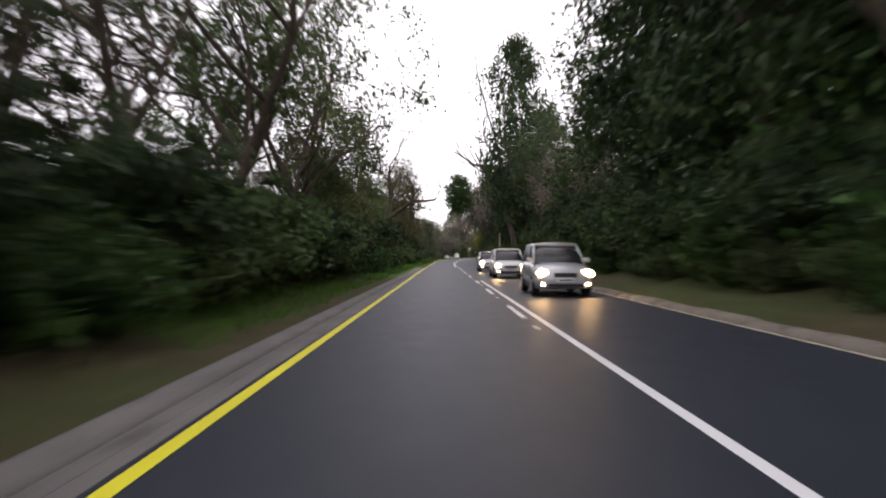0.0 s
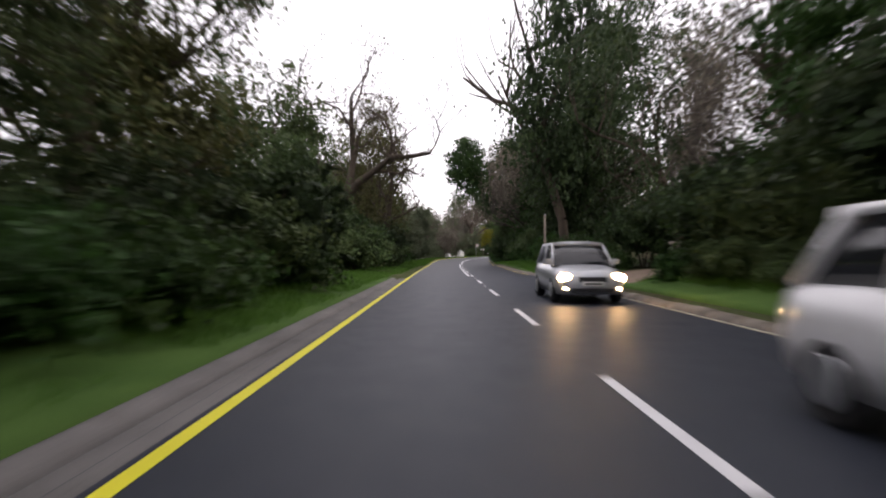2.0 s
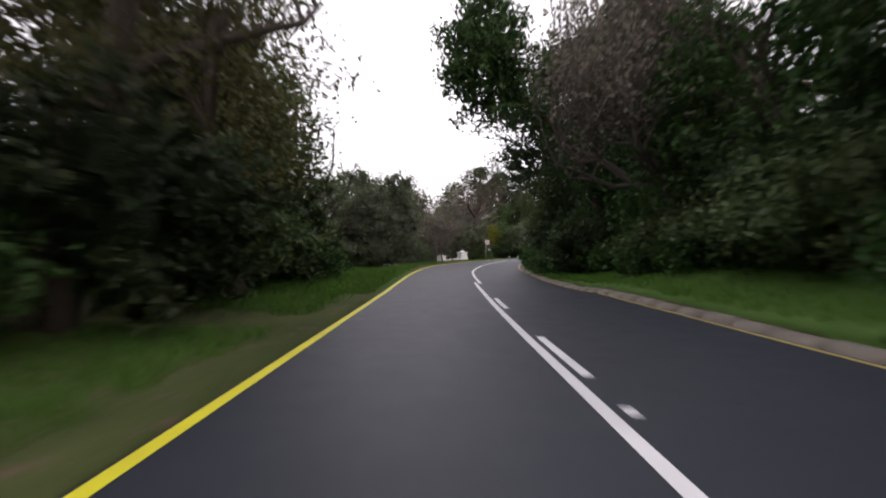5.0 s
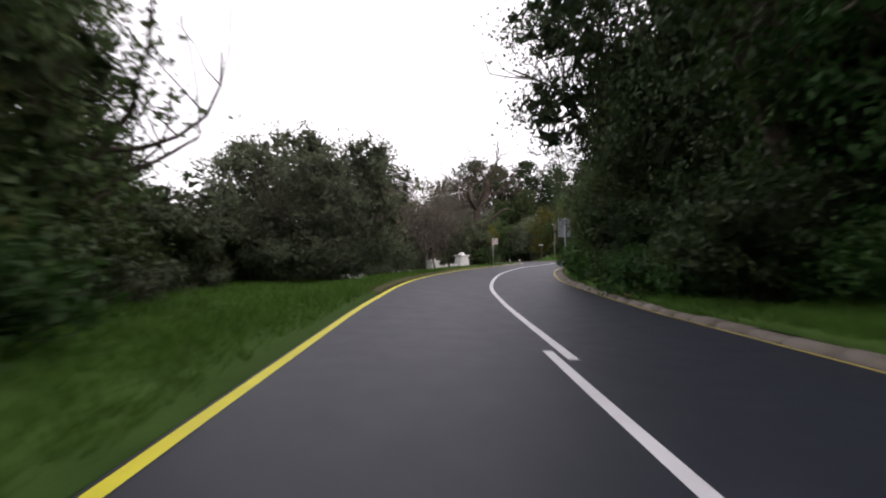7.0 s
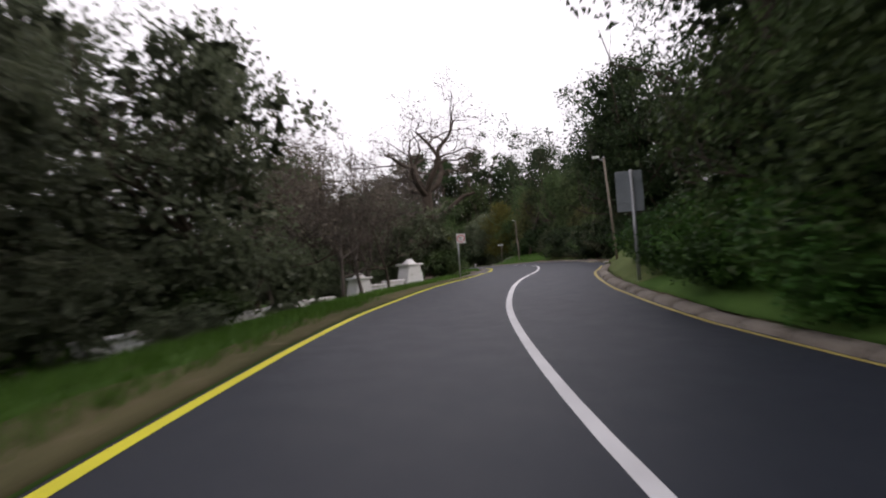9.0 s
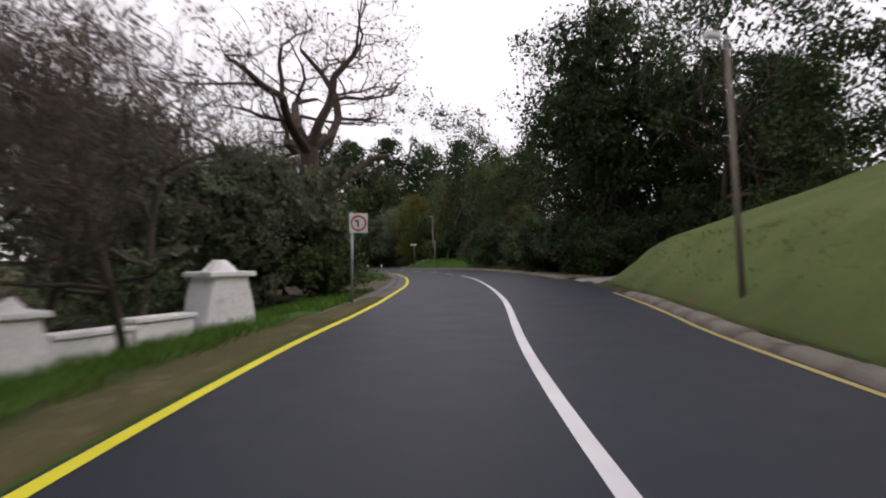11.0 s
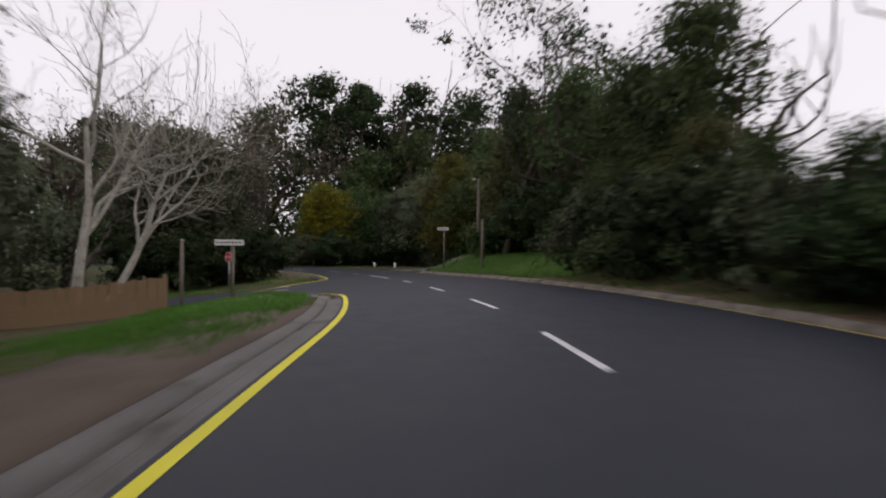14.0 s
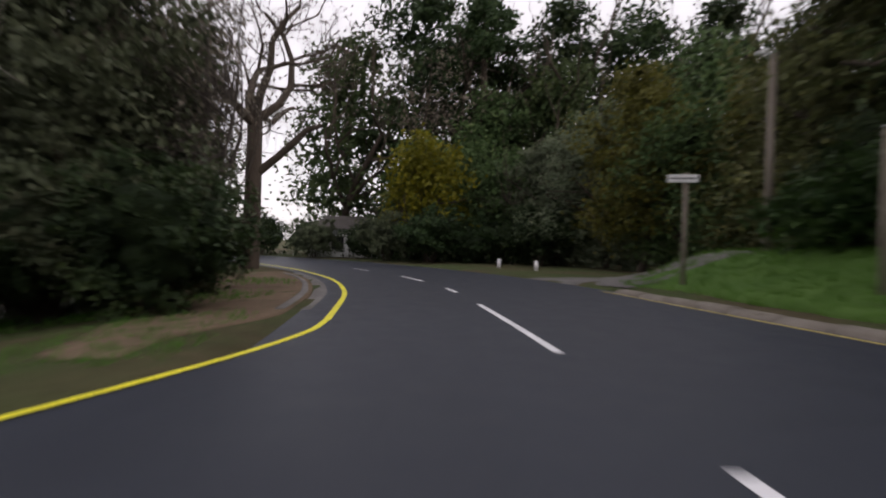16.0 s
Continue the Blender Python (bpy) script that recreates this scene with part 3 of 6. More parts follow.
patch("drive_apron", [(4.85, 51.6), (7.5, 50.2), (13, 51), (18, 53.5), (18, 60), (12, 62.5), (8, 62), (5.6, 61.6), (4.85, 60.8)], DIRT,
      "brown packed-dirt drive opening onto the road", "driveway")
def verge_strip(name, y0, y1, u0, u1, mat, label, category, lift=0.02, across=8, ragged=0.0):
    """A sheet along the verge that follows the land, with an uneven outer edge."""
    s0, s1 = s_of(y0), s_of(y1)
    n = int((s1 - s0) / 0.6) + 2
    ss = np.linspace(s0, s1, n)
    near = u0(np.interp(ss, LINE_S, LINE_P[:, 1])) if callable(u0) else u0
    wob = np.array([noise.noise((v * 0.45, 7.1, u1)) for v in ss]) * ragged
    ends = np.minimum(1, np.minimum(ss - s0, s1 - ss) / 2.5 + 0.15) if ragged else np.ones(n)
    rows = []
    for k in [0, *range(across), across - 1]:
        u = near + ((u1 - near) * ends + wob) * k / (across - 1)
        p = on_road(ss, u)
        rows.append(np.column_stack([p, land(p[:, 0], p[:, 1]) + lift]))
    # the edges turn down into the ground
    rows[0][:, 2] -= 0.1
    rows[-1][:, 2] -= 0.3
    across += 2
    i = np.arange(across * n).reshape(across, n)
    f = np.stack([i[:-1, :-1], i[1:, :-1], i[1:, 1:], i[:-1, 1:]], -1).reshape(-1, 4)
    if u1 < 0:
        f = f[:, ::-1]
    return tagged(part(name, mesh_of(name, np.vstack(rows), f, True), mat), label, category, kind="structure")


verge_strip("driveway", 134, 149, lambda ry: left_edge(ry) - 0.77, -9.5, PAVING, "grey-brown worn driveway surface beside the gutter", "driveway", 0.02, 8, 1.2)
verge_strip("bare_verge", 147, 162.5, lambda ry: left_edge(ry) - 0.77, -6.0, PAVING, "dark packed soil behind the gutter", "verge", 0.034, 5, 0.6)
verge_strip("worn_turf", 146, 166, lambda ry: left_edge(ry) - 0.77, -10, WORN_TURF, "worn turf with bare brown soil behind the gutter", "lawn", 0.026, 10, 1.2)
verge_strip("bare_verge", 179.6, 200, lambda ry: -4.7 + 1.0 * ease(ry, 180.5, 184), -6.6, SOIL_TURF, "brown bare soil on the corner verge", "verge", 0.012, 6, 1.2)
verge_strip("turf", 73, 118, lambda ry: right_edge(ry) + 0.52, 8.5, GREEN_TURF, "green turf on the bank behind the kerb", "lawn", 0.1, 10, 0.8)
verge_strip("lawn", 115.5, 135.5, lambda ry: right_edge(ry) + 0.52, 19, TURF, "pale green mown lawn rising from the kerb", "lawn", 0.13, 22, 1.0)
verge_strip("bare_verge", 142.8, 171, lambda ry: right_edge(ry) + 0.5, 7.2, SOIL_TURF, "brown bare soil between the kerb and the hedge", "verge", 0.05, 5, 0.5)
verge_strip("turf", 170, 189.5, 5.1, 12.5, GREEN_TURF, "green turf on the roadside mound", "lawn", 0.03, 10, 1.0)
verge_strip("turf", 60.5, 74, lambda ry: right_edge(ry) + 0.52, 9.0, GREEN_TURF, "green turf round the wooden pole", "lawn", 0.03, 8, 1.0)
verge_strip("turf", 30, 57.2, -3.93, -6.8, GREEN_TURF, "green turf along the verge", "lawn", 0.025, 8, 1.3)
verge_strip("worn_turf", 56.6, 85, -3.24, -6.6, WORN_TURF, "worn turf and bare soil beside the yellow line", "lawn", 0.016, 8, 1.0)
verge_strip("worn_turf", 98, 131, lambda ry: left_edge(ry) - 0.12, -3.95, TAN_TURF, "dry tan grass along the edge of the road", "lawn", 0.026, 5, 0.7)
verge_strip("turf", 83, 131, lambda ry: left_edge(ry) - 0.1, -14, GREEN_TURF, "green turf on the outside of the bend", "lawn", 0.014, 10, 1.5)
verge_strip("turf", 27, 50, 3.95, 6.5, GREEN_TURF, "grass growing over the bank behind the kerb", "lawn", 0.04, 6, 0.6)
patch("corner_apron", [(12.5, 164.4), (12.75, 165.6), (12.6, 166.8), (12.35, 167.6), (11.9, 168.35), (11.3, 168.5), (11.0, 167.1), (11.8, 166.3), (11.9, 164.4)], CONCRETE,
      "worn concrete apron at the street corner", "verge", 0.02, 0.4)
patch("turf", [(11.85, 161.5), (11.8, 166.2), (11.1, 167.0), (11.0, 168.4), (9.4, 170.6), (8.0, 170.9), (8.0, 167.2), (9.0, 162.5)], GREEN_TURF,
      "green turf tongue at the street corner", "lawn", 0.05, 0.5)
patch("lay_by", [(15.3, 134.4), (17.6, 132.6), (23.5, 136.2), (24.6, 139.0), (24.2, 142.0), (21.2, 142.8), (18.9, 142.4), (17.3, 141.4)], GRAVEL,
      "pale gravel lay-by beside the road", "driveway", 0.025)
patch("gravel_track", [(19.6, 189.6), (23, 189), (30, 191.4), (33, 196.4), (27, 197.9), (21, 196.9), (17.6, 195.8)], TRACK,
      "grey gravel track leaving the road", "driveway", 0.03)

# ---- plants ----
rng = np.random.default_rng(7)


def tubes(segments, sides=6):
    """One mesh from tapered pieces (start, end, radius, radius)."""
    verts, faces = [], []
    for p0, p1, r0, r1 in segments:
        p0, p1 = np.asarray(p0, float), np.asarray(p1, float)
        d = p1 - p0
        d /= np.linalg.norm(d) + 1e-9
        a = np.cross(d, (0.31, 0.87, 0.38))
        a /= np.linalg.norm(a) + 1e-9
        b = np.cross(d, a)
        k = sides if r0 > 0.05 else (4 if r0 > 0.02 else 3)
        base = len(verts)
        for p, r in ((p0, r0), (p1, r1)):
            for j in range(k):
                t = 2 * math.pi * j / k
                verts.append(p + (a * math.cos(t) + b * math.sin(t)) * r)
        for j in range(k):
            faces.append((base + j, base + (j + 1) % k, base + k + (j + 1) % k, base + k + j))
    return np.array(verts), np.array(faces)


def grow(r, height, radius, lean=0.0, forks=4, levels=4, spread=0.75, up=0.25, first=0.35, wiggle=0.18, twig=0.012, droop=0.0):
    """Branching wood: the thick pieces, the thin pieces, and the tips."""
    thick, thin, tips = [], [], []

    reach = height * 0.36

    def limb(p, d, length, rad, level):
        n = 5 if level < 2 else 3
        pts, q, dd = [p], p, d
        for k in range(n):
            dd = dd + r.normal(0, wiggle, 3) + np.array((0, 0, up * 0.12 - droop * level * 0.1))
            out = math.hypot(q[0], q[1])
            if out > reach and dd[0] * q[0] + dd[1] * q[1] > 0:
                dd = dd * (0.25, 0.25, 1.0) + (0, 0, 0.25)
            dd[2] = max(dd[2], -0.08)
            dd /= np.linalg.norm(dd)
            q = q + dd * length / n
            r0, r1 = rad * (1 - 0.62 * k / n), rad * (1 - 0.62 * (k + 1) / n)
            (thick if r0 > 0.035 else thin).append((pts[-1], q, max(r0, twig), max(r1, twig * 0.7)))
            pts.append(q)
        if level >= levels:
            tips.append(q)
            return
        count = forks + (level == 0) * 2
        for c in range(count):
            f = first + (1 - first) * (c + r.random()) / count if level == 0 else 0.25 + 0.75 * (c + r.random()) / count
            k = min(n, int(f * n + 0.5))
            ax = r.normal(0, 1, 3)
            side = np.cross(dd, ax)
            side /= np.linalg.norm(side) + 1e-9
            nd = dd * (1 - spread) + side * spread + np.array((0, 0, up))
            nd /= np.linalg.norm(nd)
            limb(pts[k], nd, length * (0.5 + 0.25 * r.random()), rad * (1 - 0.55 * k / n) * 0.62, level + 1)

    limb(np.zeros(3) - (0, 0, 0.3), np.array((lean, 0.3 * lean, 1.0)), height * 0.62, radius, 0)
    return thick, thin, np.array(tips) if tips else np.zeros((1, 3))


def leaf_shapes(centres, size, r, flat=0.0, corners=4):
    """Corners of folded leaves at the given places, turned at random."""
    n = len(centres)
    d = r.normal(0, 1, (n, 3))
    d[:, 2] -= flat
    d /= np.linalg.norm(d, axis=1)[:, None]
    a = np.cross(d, r.normal(0, 1, (n, 3)))
    a /= np.linalg.norm(a, axis=1)[:, None] + 1e-9
    nn = np.cross(d, a)
    w = size * r.uniform(0.6, 1.35, n)[:, None]
    if corners == 3:
        return np.stack([centres + d * w * 0.8, centres - d * w * 0.5 + a * w * 0.45, centres - d * w * 0.5 - a * w * 0.45], 1)
    return np.stack([centres - d * w * 0.7, centres + a * w * 0.42 + nn * w * 0.12, centres + d * w * 0.7, centres - a * w * 0.42 + nn * w * 0.12], 1)


def leaves_mesh(name, centres, size, r, flat=0.0):
    v = leaf_shapes(centres, size, r, flat, 3).reshape(-1, 3)
    return mesh_of(name, v, np.arange(len(v)).reshape(-1, 3))


def clumps(r, count, per, centre, radii, clump, hollow=0.55):
    """Leaf places in many small clumps through an uneven ellipsoid, denser towards its skin."""
    d = r.normal(0, 1, (count, 3))
    d /= np.linalg.norm(d, axis=1)[:, None]
    rad = hollow + (1 - hollow) * r.random(count) ** 0.6
    lump = np.array([1 + 0.3 * noise.noise(tuple(v * 1.7 + centre * 0.37)) for v in d])
    c = np.asarray(centre) + d * (rad * lump)[:, None] * np.asarray(radii)
    o = r.normal(0, 1, (count, per, 3)) * clump * r.uniform(0.6, 1.3, (count, 1, 1)) * (1, 1, 0.7)
    return (c[:, None, :] + o).reshape(-1, 3)


def wood_parts(top, thick, thin, bark):
    v, f = tubes(thick, 7)
    part("trunk", mesh_of("trunk", v, f, True), bark, top)
    if thin:
        v, f = tubes(thin, 4)
        tagged(part("branch_spray", mesh_of("branch_spray", v, f, True), bark, top), kind="stuff")


BALLS = {}


def ball(cuts):
    """Unit sphere of triangles: points and faces."""
    if cuts not in BALLS:
        bm = bmesh.new()
        bmesh.ops.create_icosphere(bm, subdivisions=cuts, radius=1.0)
        bm.verts.index_update()
        BALLS[cuts] = np.array([v.co[:] for v in bm.verts]), np.array([[v.index for v in f.verts] for f in bm.faces])
        bm.free()
    return BALLS[cuts]


def foliage_part(name, outer, lobes, size, r, mat, top, cuts=2):
    """Fine leaves outside, over lumpy masses that close the inside of the crown."""
    v = leaf_shapes(outer, size, r, 0.4, 3).reshape(-1, 3)
    tagged(part(name, mesh_of(name, v, np.arange(len(v)).reshape(-1, 3)), mat, top), kind="stuff")
    if not lobes:
        return
    unit, tri = ball(cuts)
    verts, faces = [], []
    for k, (c, radii) in enumerate(lobes):
        lump = np.array([1 + 0.45 * noise.noise(tuple(d * 1.9 + k * 3.1)) + 0.2 * noise.noise(tuple(d * 5.0 + k)) for d in unit])
        p = np.asarray(c) + unit * lump[:, None] * np.asarray(radii)
        p[:, 2] = np.maximum(p[:, 2], -0.1)
        verts.append(p)
        faces.append(tri + k * len(unit))
    me = mesh_of("inner_foliage", np.vstack(verts), np.vstack(faces), True)
    tagged(part("inner_foliage", me, CORES[mat.name], top), kind="stuff")


def broadleaf(seed, height=14, crown=4.2, leaf=0.28, count=230, per=26, mat=None, low=0.25, bark=None, clump=0.5, q=1.0, dense=True, spread=0.7):
    """A leafy tree: tapered trunk with limbs and a lobed crown of clumped leaves. q: how fine the leaves are."""
    count, per, leaf = int(count * 1.9), max(4, int(per * q * 0.7)), leaf * q ** -0.45
    r = np.random.default_rng(seed)
    top = empty("tree")
    thick, thin, tips = grow(r, height, height * 0.017 + 0.06, 0.05, 4, 2, spread, 0.3, 0.3)
    wood_parts(top, thick, thin, bark or BARK)
    z0 = height * low
    pts, core = [], []
    lobes = 9
    for k in range(lobes):
        t = (k + 0.5) / lobes
        ang = k * 2.4 + r.random()
        prof = math.sin(math.pi * min(1, 0.18 + t * 0.82)) ** 0.7
        c = np.array((math.cos(ang) * crown * 0.5 * prof, math.sin(ang) * crown * 0.5 * prof, z0 + (height - z0) * (0.08 + 0.84 * t)))
        rr = crown * (0.45 + 0.3 * r.random()) * (0.6 + 0.5 * prof)
        pts.append(clumps(r, count // lobes, per, c, (rr, rr, rr * 0.8), clump))
        if dense:
            core.append(clumps(r, 46, 3, c, (rr * 0.72, rr * 0.72, rr * 0.62), 0.22, 0.15))
    foliage_part("crown", np.vstack(pts), None, leaf * 0.86, r, mat or LEAF_DARK, top)
    if dense:
        inner = leaves_mesh("inner_foliage", np.vstack(core), crown * 0.095, r, 0.3)
        tagged(part("inner_foliage", inner, CORES[(mat or LEAF_DARK).name], top), kind="stuff")
    return top


def open_tree(seed, height=15, leaf=0.2, per=10, mat=None, bark=None, levels=3, spread=0.7, scatter=0.42):
    """A thin-crowned tree through which the sky shows: wood, and leaves near the twigs' ends only."""
    r = np.random.default_rng(seed)
    top = empty("tree")
    thick, thin, tips = grow(r, height, height * 0.011 + 0.04, 0.04, 4, levels, spread, 0.34, 0.3)
    wood_parts(top, thick, thin, bark or BARK)
    o = r.normal(0, scatter, (len(tips), per, 3)) * r.uniform(0.5, 1.3, (len(tips), 1, 1)) * (1, 1, 0.75)
    tagged(part("crown", leaves_mesh("crown", (tips[:, None, :] + o).reshape(-1, 3), leaf, r, 0.3), mat or LEAF_OLIVE, top), kind="stuff")
    return top


def bare_tree(seed, height=12, radius=0.3, forks=4, levels=5, bark=None, spread=0.8, buds=None, lean=0.05, first=0.3, twig=0.012, wiggle=0.22):
    """A leafless winter tree with crooked limbs and fine twigs."""
    r = np.random.default_rng(seed)
    top = empty("bare_tree")
    thick, thin, tips = grow(r, height, radius, lean, forks, levels, spread, 0.22, first, wiggle, twig)
    wood_parts(top, thick, thin, bark or GREY_BARK)
    if buds:
        o = r.normal(0, 0.3, (len(tips), 8, 3))
        tagged(part("bud_spray", leaves_mesh("bud_spray", (tips[:, None, :] + o).reshape(-1, 3), 0.1, r), buds, top), kind="stuff")
    return top


def oak(seed, height=13, radius=0.36, bark=None, fork_at=0.38, stub=False):
    """A bare oak: a stout bole that divides into thick crooked limbs, with a fan of twigs at their ends."""
    r = np.random.default_rng(seed)
    top = empty("bare_tree")
    segs, tips = [], []
    fork = height * fork_at
    pts = [np.array((0, 0, -0.4)), np.array((0.1, 0, fork * 0.5)), np.array((0.0, 0.15, fork))]
    segs += [(pts[0], pts[1], radius * 1.25, radius), (pts[1], pts[2], radius, radius * 0.9)]

    def limb(p, d, length, rad, level):
        n = 5 if level < 2 else 3
        q = p
        for k in range(n):
            d = d + r.normal(0, 0.3 if level < 3 else 0.22, 3) + (0, 0, 0.04)
            d[2] = max(d[2], -0.1)
            d /= np.linalg.norm(d)
            q2 = q + d * length / n
            segs.append((q, q2, max(rad * (1 - 0.6 * k / n), 0.011), max(rad * (1 - 0.6 * (k + 1) / n), 0.009)))
            q = q2
            if level < 4 and (k > 0 or level > 0):
                side = np.cross(d, r.normal(0, 1, 3))
                side /= np.linalg.norm(side) + 1e-9
                nd = d * 0.45 + side * 0.8 + (0, 0, 0.15)
                if level < 2 or r.random() < 0.8:
                    limb(q, nd / np.linalg.norm(nd), length * r.uniform(0.42, 0.6), rad * (1 - 0.6 * (k + 1) / n) * 0.6, level + 1)
        tips.append(q)

    for k in range(5):
        a = k * 1.257 + r.uniform(-0.3, 0.3)
        t = r.uniform(0.8, 1.3) if k else 0.25
        d = np.array((math.cos(a) * t, math.sin(a) * t, 0.85))
        limb(pts[2] - (0, 0, 0.25 * k * 0.3), d / np.linalg.norm(d), height * r.uniform(0.42, 0.54), radius * 0.58, 0)
    if stub:
        segs += [((0, 0, 4.0), (1.0, 0.4, 4.9), 0.2, 0.17), ((1.0, 0.4, 4.9), (2.1, 0.9, 6.1), 0.17, 0.14), ((2.1, 0.9, 6.1), (2.7, 1.1, 6.3), 0.14, 0.1)]
    v, f = tubes([s for s in segs if s[2] > 0.06], 7)
    part("trunk", mesh_of("trunk", v, f, True), bark or GREY_BARK, top)
    v, f = tubes([s for s in segs if s[2] <= 0.06], 4)
    tagged(part("branch_spray", mesh_of("branch_spray", v, f, True), bark or GREY_BARK, top), kind="stuff")
    t = np.array(tips)
    o = r.normal(0, 0.2, (len(t), 2, 3))
    tagged(part("bud_spray", leaves_mesh("bud_spray", (t[:, None, :] + o).reshape(-1, 3), 0.1, r), LEAF_BROWN, top), kind="stuff")
    return top


def shrub(seed, size=2.2, leaf=0.15, count=90, per=34, mat=None, tall=1.0, q=1.0):
    """A rounded uneven bush of clumped leaves on several stems. q: how fine the leaves are."""
    per, leaf = int(per * q * 1.4), leaf * q ** -0.45
    r = np.random.default_rng(seed)
    top = empty("shrub")
    stems = []
    for k in range(7):
        a = k * 0.9
        tip = np.array((math.cos(a) * size * 0.5, math.sin(a) * size * 0.5, size * tall * 0.9))
        m = tip * 0.5 + r.normal(0, 0.1, 3)
        stems += [((tip * 0.08) * (1, 1, 0) - (0, 0, 0.15), m, 0.045, 0.03), (m, tip, 0.03, 0.012)]
    v, f = tubes(stems, 5)
    tagged(part("woody_base", mesh_of("woody_base", v, f), BARK, top), kind="stuff")
    pts, core, inner = [], [], []
    for k in range(6):
        a = k * 1.05 + r.random()
        c = np.array((math.cos(a) * size * 0.42, math.sin(a) * size * 0.42, size * tall * (0.42 + 0.38 * r.random())))
        rr = size * (0.45 + 0.25 * r.random())
        pts.append(clumps(r, count // 6, per, c, (rr, rr, rr * 0.8 * tall), 0.24, 0.6))
        core.append((c, (rr * 0.42, rr * 0.42, rr * 0.36 * tall)))
        inner.append(clumps(r, 40, 3, c, (rr * 0.8, rr * 0.8, rr * 0.68 * tall), 0.1, 0.3))
    p = np.vstack(pts)
    foliage_part("foliage", p[p[:, 2] > 0.02], core, leaf * 0.85, r, mat or LEAF_MID, top, 2)
    p = np.vstack(inner)
    spray = leaves_mesh("inner_spray", p[p[:, 2] > 0.1], size * 0.11, r, 0.3)
    tagged(part("inner_spray", spray, CORES[(mat or LEAF_MID).name], top), kind="stuff")
    return top


def ivy_column(seed, height=11, mat=None, low=0.0):
    """A trunk wrapped in ivy to its ragged top."""
    r = np.random.default_rng(seed)
    top = empty("ivy_tree")
    thick, thin, tips = grow(r, height, 0.26, 0.03, 2 if low else 4, 1 if low else 3, 0.5, 0.4, max(0.45, low + 0.2))
    wood_parts(top, thick, thin, BARK)
    pts = []
    for k in range(16):
        t = (k + r.random()) / 16
        t = low + (1 - low) * t
        c = np.array((r.normal(0, 0.4), r.normal(0, 0.4), height * 0.85 * t))
        rr = 1.1 + 0.7 * r.random() + 0.5 * math.sin(t * 5)
        pts.append(clumps(r, 13, 44, c, (rr, rr, rr), 0.35))
    tagged(part("ivy_leaves", leaves_mesh("ivy_leaves", np.vstack(pts), 0.165, r, 0.5), mat or IVY, top), kind="stuff")
    return top


def leaning_ivy(seed):
    """A trunk that bends far over, wrapped in ivy, with one dense rounded clump of it at the top."""
    r = np.random.default_rng(seed)
    top = empty("ivy_tree")
    line = [(0, 0, -0.4), (-0.5, 0, 3.0), (-1.7, -0.2, 5.8), (-3.6, -0.5, 8.0), (-5.4, -0.9, 9.4), (-6.8, -1.1, 10.8)]
    segs = [(a, b, 0.34 - 0.05 * k, 0.34 - 0.05 * (k + 1)) for k, (a, b) in enumerate(zip(line, line[1:]))]
    for k in range(9):
        d = r.normal(0, 1, 3)
        d[2] = abs(d[2])
        d /= np.linalg.norm(d)
        segs.append((line[-1], np.array(line[-1]) + d * 2.9, 0.05, 0.012))
    v, f = tubes(segs, 8)
    part("trunk", mesh_of("trunk", v, f, True), BARK, top)
    pts = [clumps(r, 210, 44, np.array((-6.4, -1.2, 10.6)), (2.5, 2.4, 3.3), 0.3, 0.4)]
    inner = leaves_mesh("inner_foliage", clumps(r, 200, 3, np.array((-6.4, -1.2, 10.6)), (2.0, 1.9, 2.7), 0.2, 0.1), 0.36, r, 0.4)
    tagged(part("inner_foliage", inner, CORES[IVY.name], top), kind="stuff")
    for k in range(9):
        t = 0.6 + k * 0.46
        i = min(4, int(t))
        c = np.array(line[i]) * (1 - t + i) + np.array(line[i + 1]) * (t - i)
        rr = 0.7 + 0.3 * r.random()
        pts.append(clumps(r, 12, 34, c, (rr, rr, rr), 0.3))
    tagged(part("ivy_leaves", leaves_mesh("ivy_leaves", np.vstack(pts), 0.16, r, 0.5), IVY, top), kind="stuff")
    return top


def stone_pine(seed, height=20):
    """A tall bare trunk with flat dark cushions of needles at its top."""
    r = np.random.default_rng(seed)
    top = empty("pine_tree")
    segs = [((0, 0, -0.3), (0.2, 0, height * 0.5), 0.42, 0.32), ((0.2, 0, height * 0.5), (0, 0.1, height * 0.9), 0.32, 0.16)]
    pts = []
    for k in range(11):
        a = k * 2.4
        rad = 0.5 + 2.6 * (k / 11) ** 0.7
        z = height * (0.98 - 0.022 * k)
        c = np.array((math.cos(a) * rad, math.sin(a) * rad, z))
        segs.append(((0, 0.05, height * (0.84 - 0.01 * k)), tuple(c - (0, 0, 0.3)), 0.08, 0.04))
        pts.append(clumps(r, 18, 24, c, (1.2, 1.2, 0.7), 0.3))
    v, f = tubes(segs, 7)
    part("trunk", mesh_of("trunk", v, f, True), BARK, top)
    tagged(part("crown", leaves_mesh("crown", np.vstack(pts), 0.28, r), LEAF_DARK, top), kind="stuff")
    return top


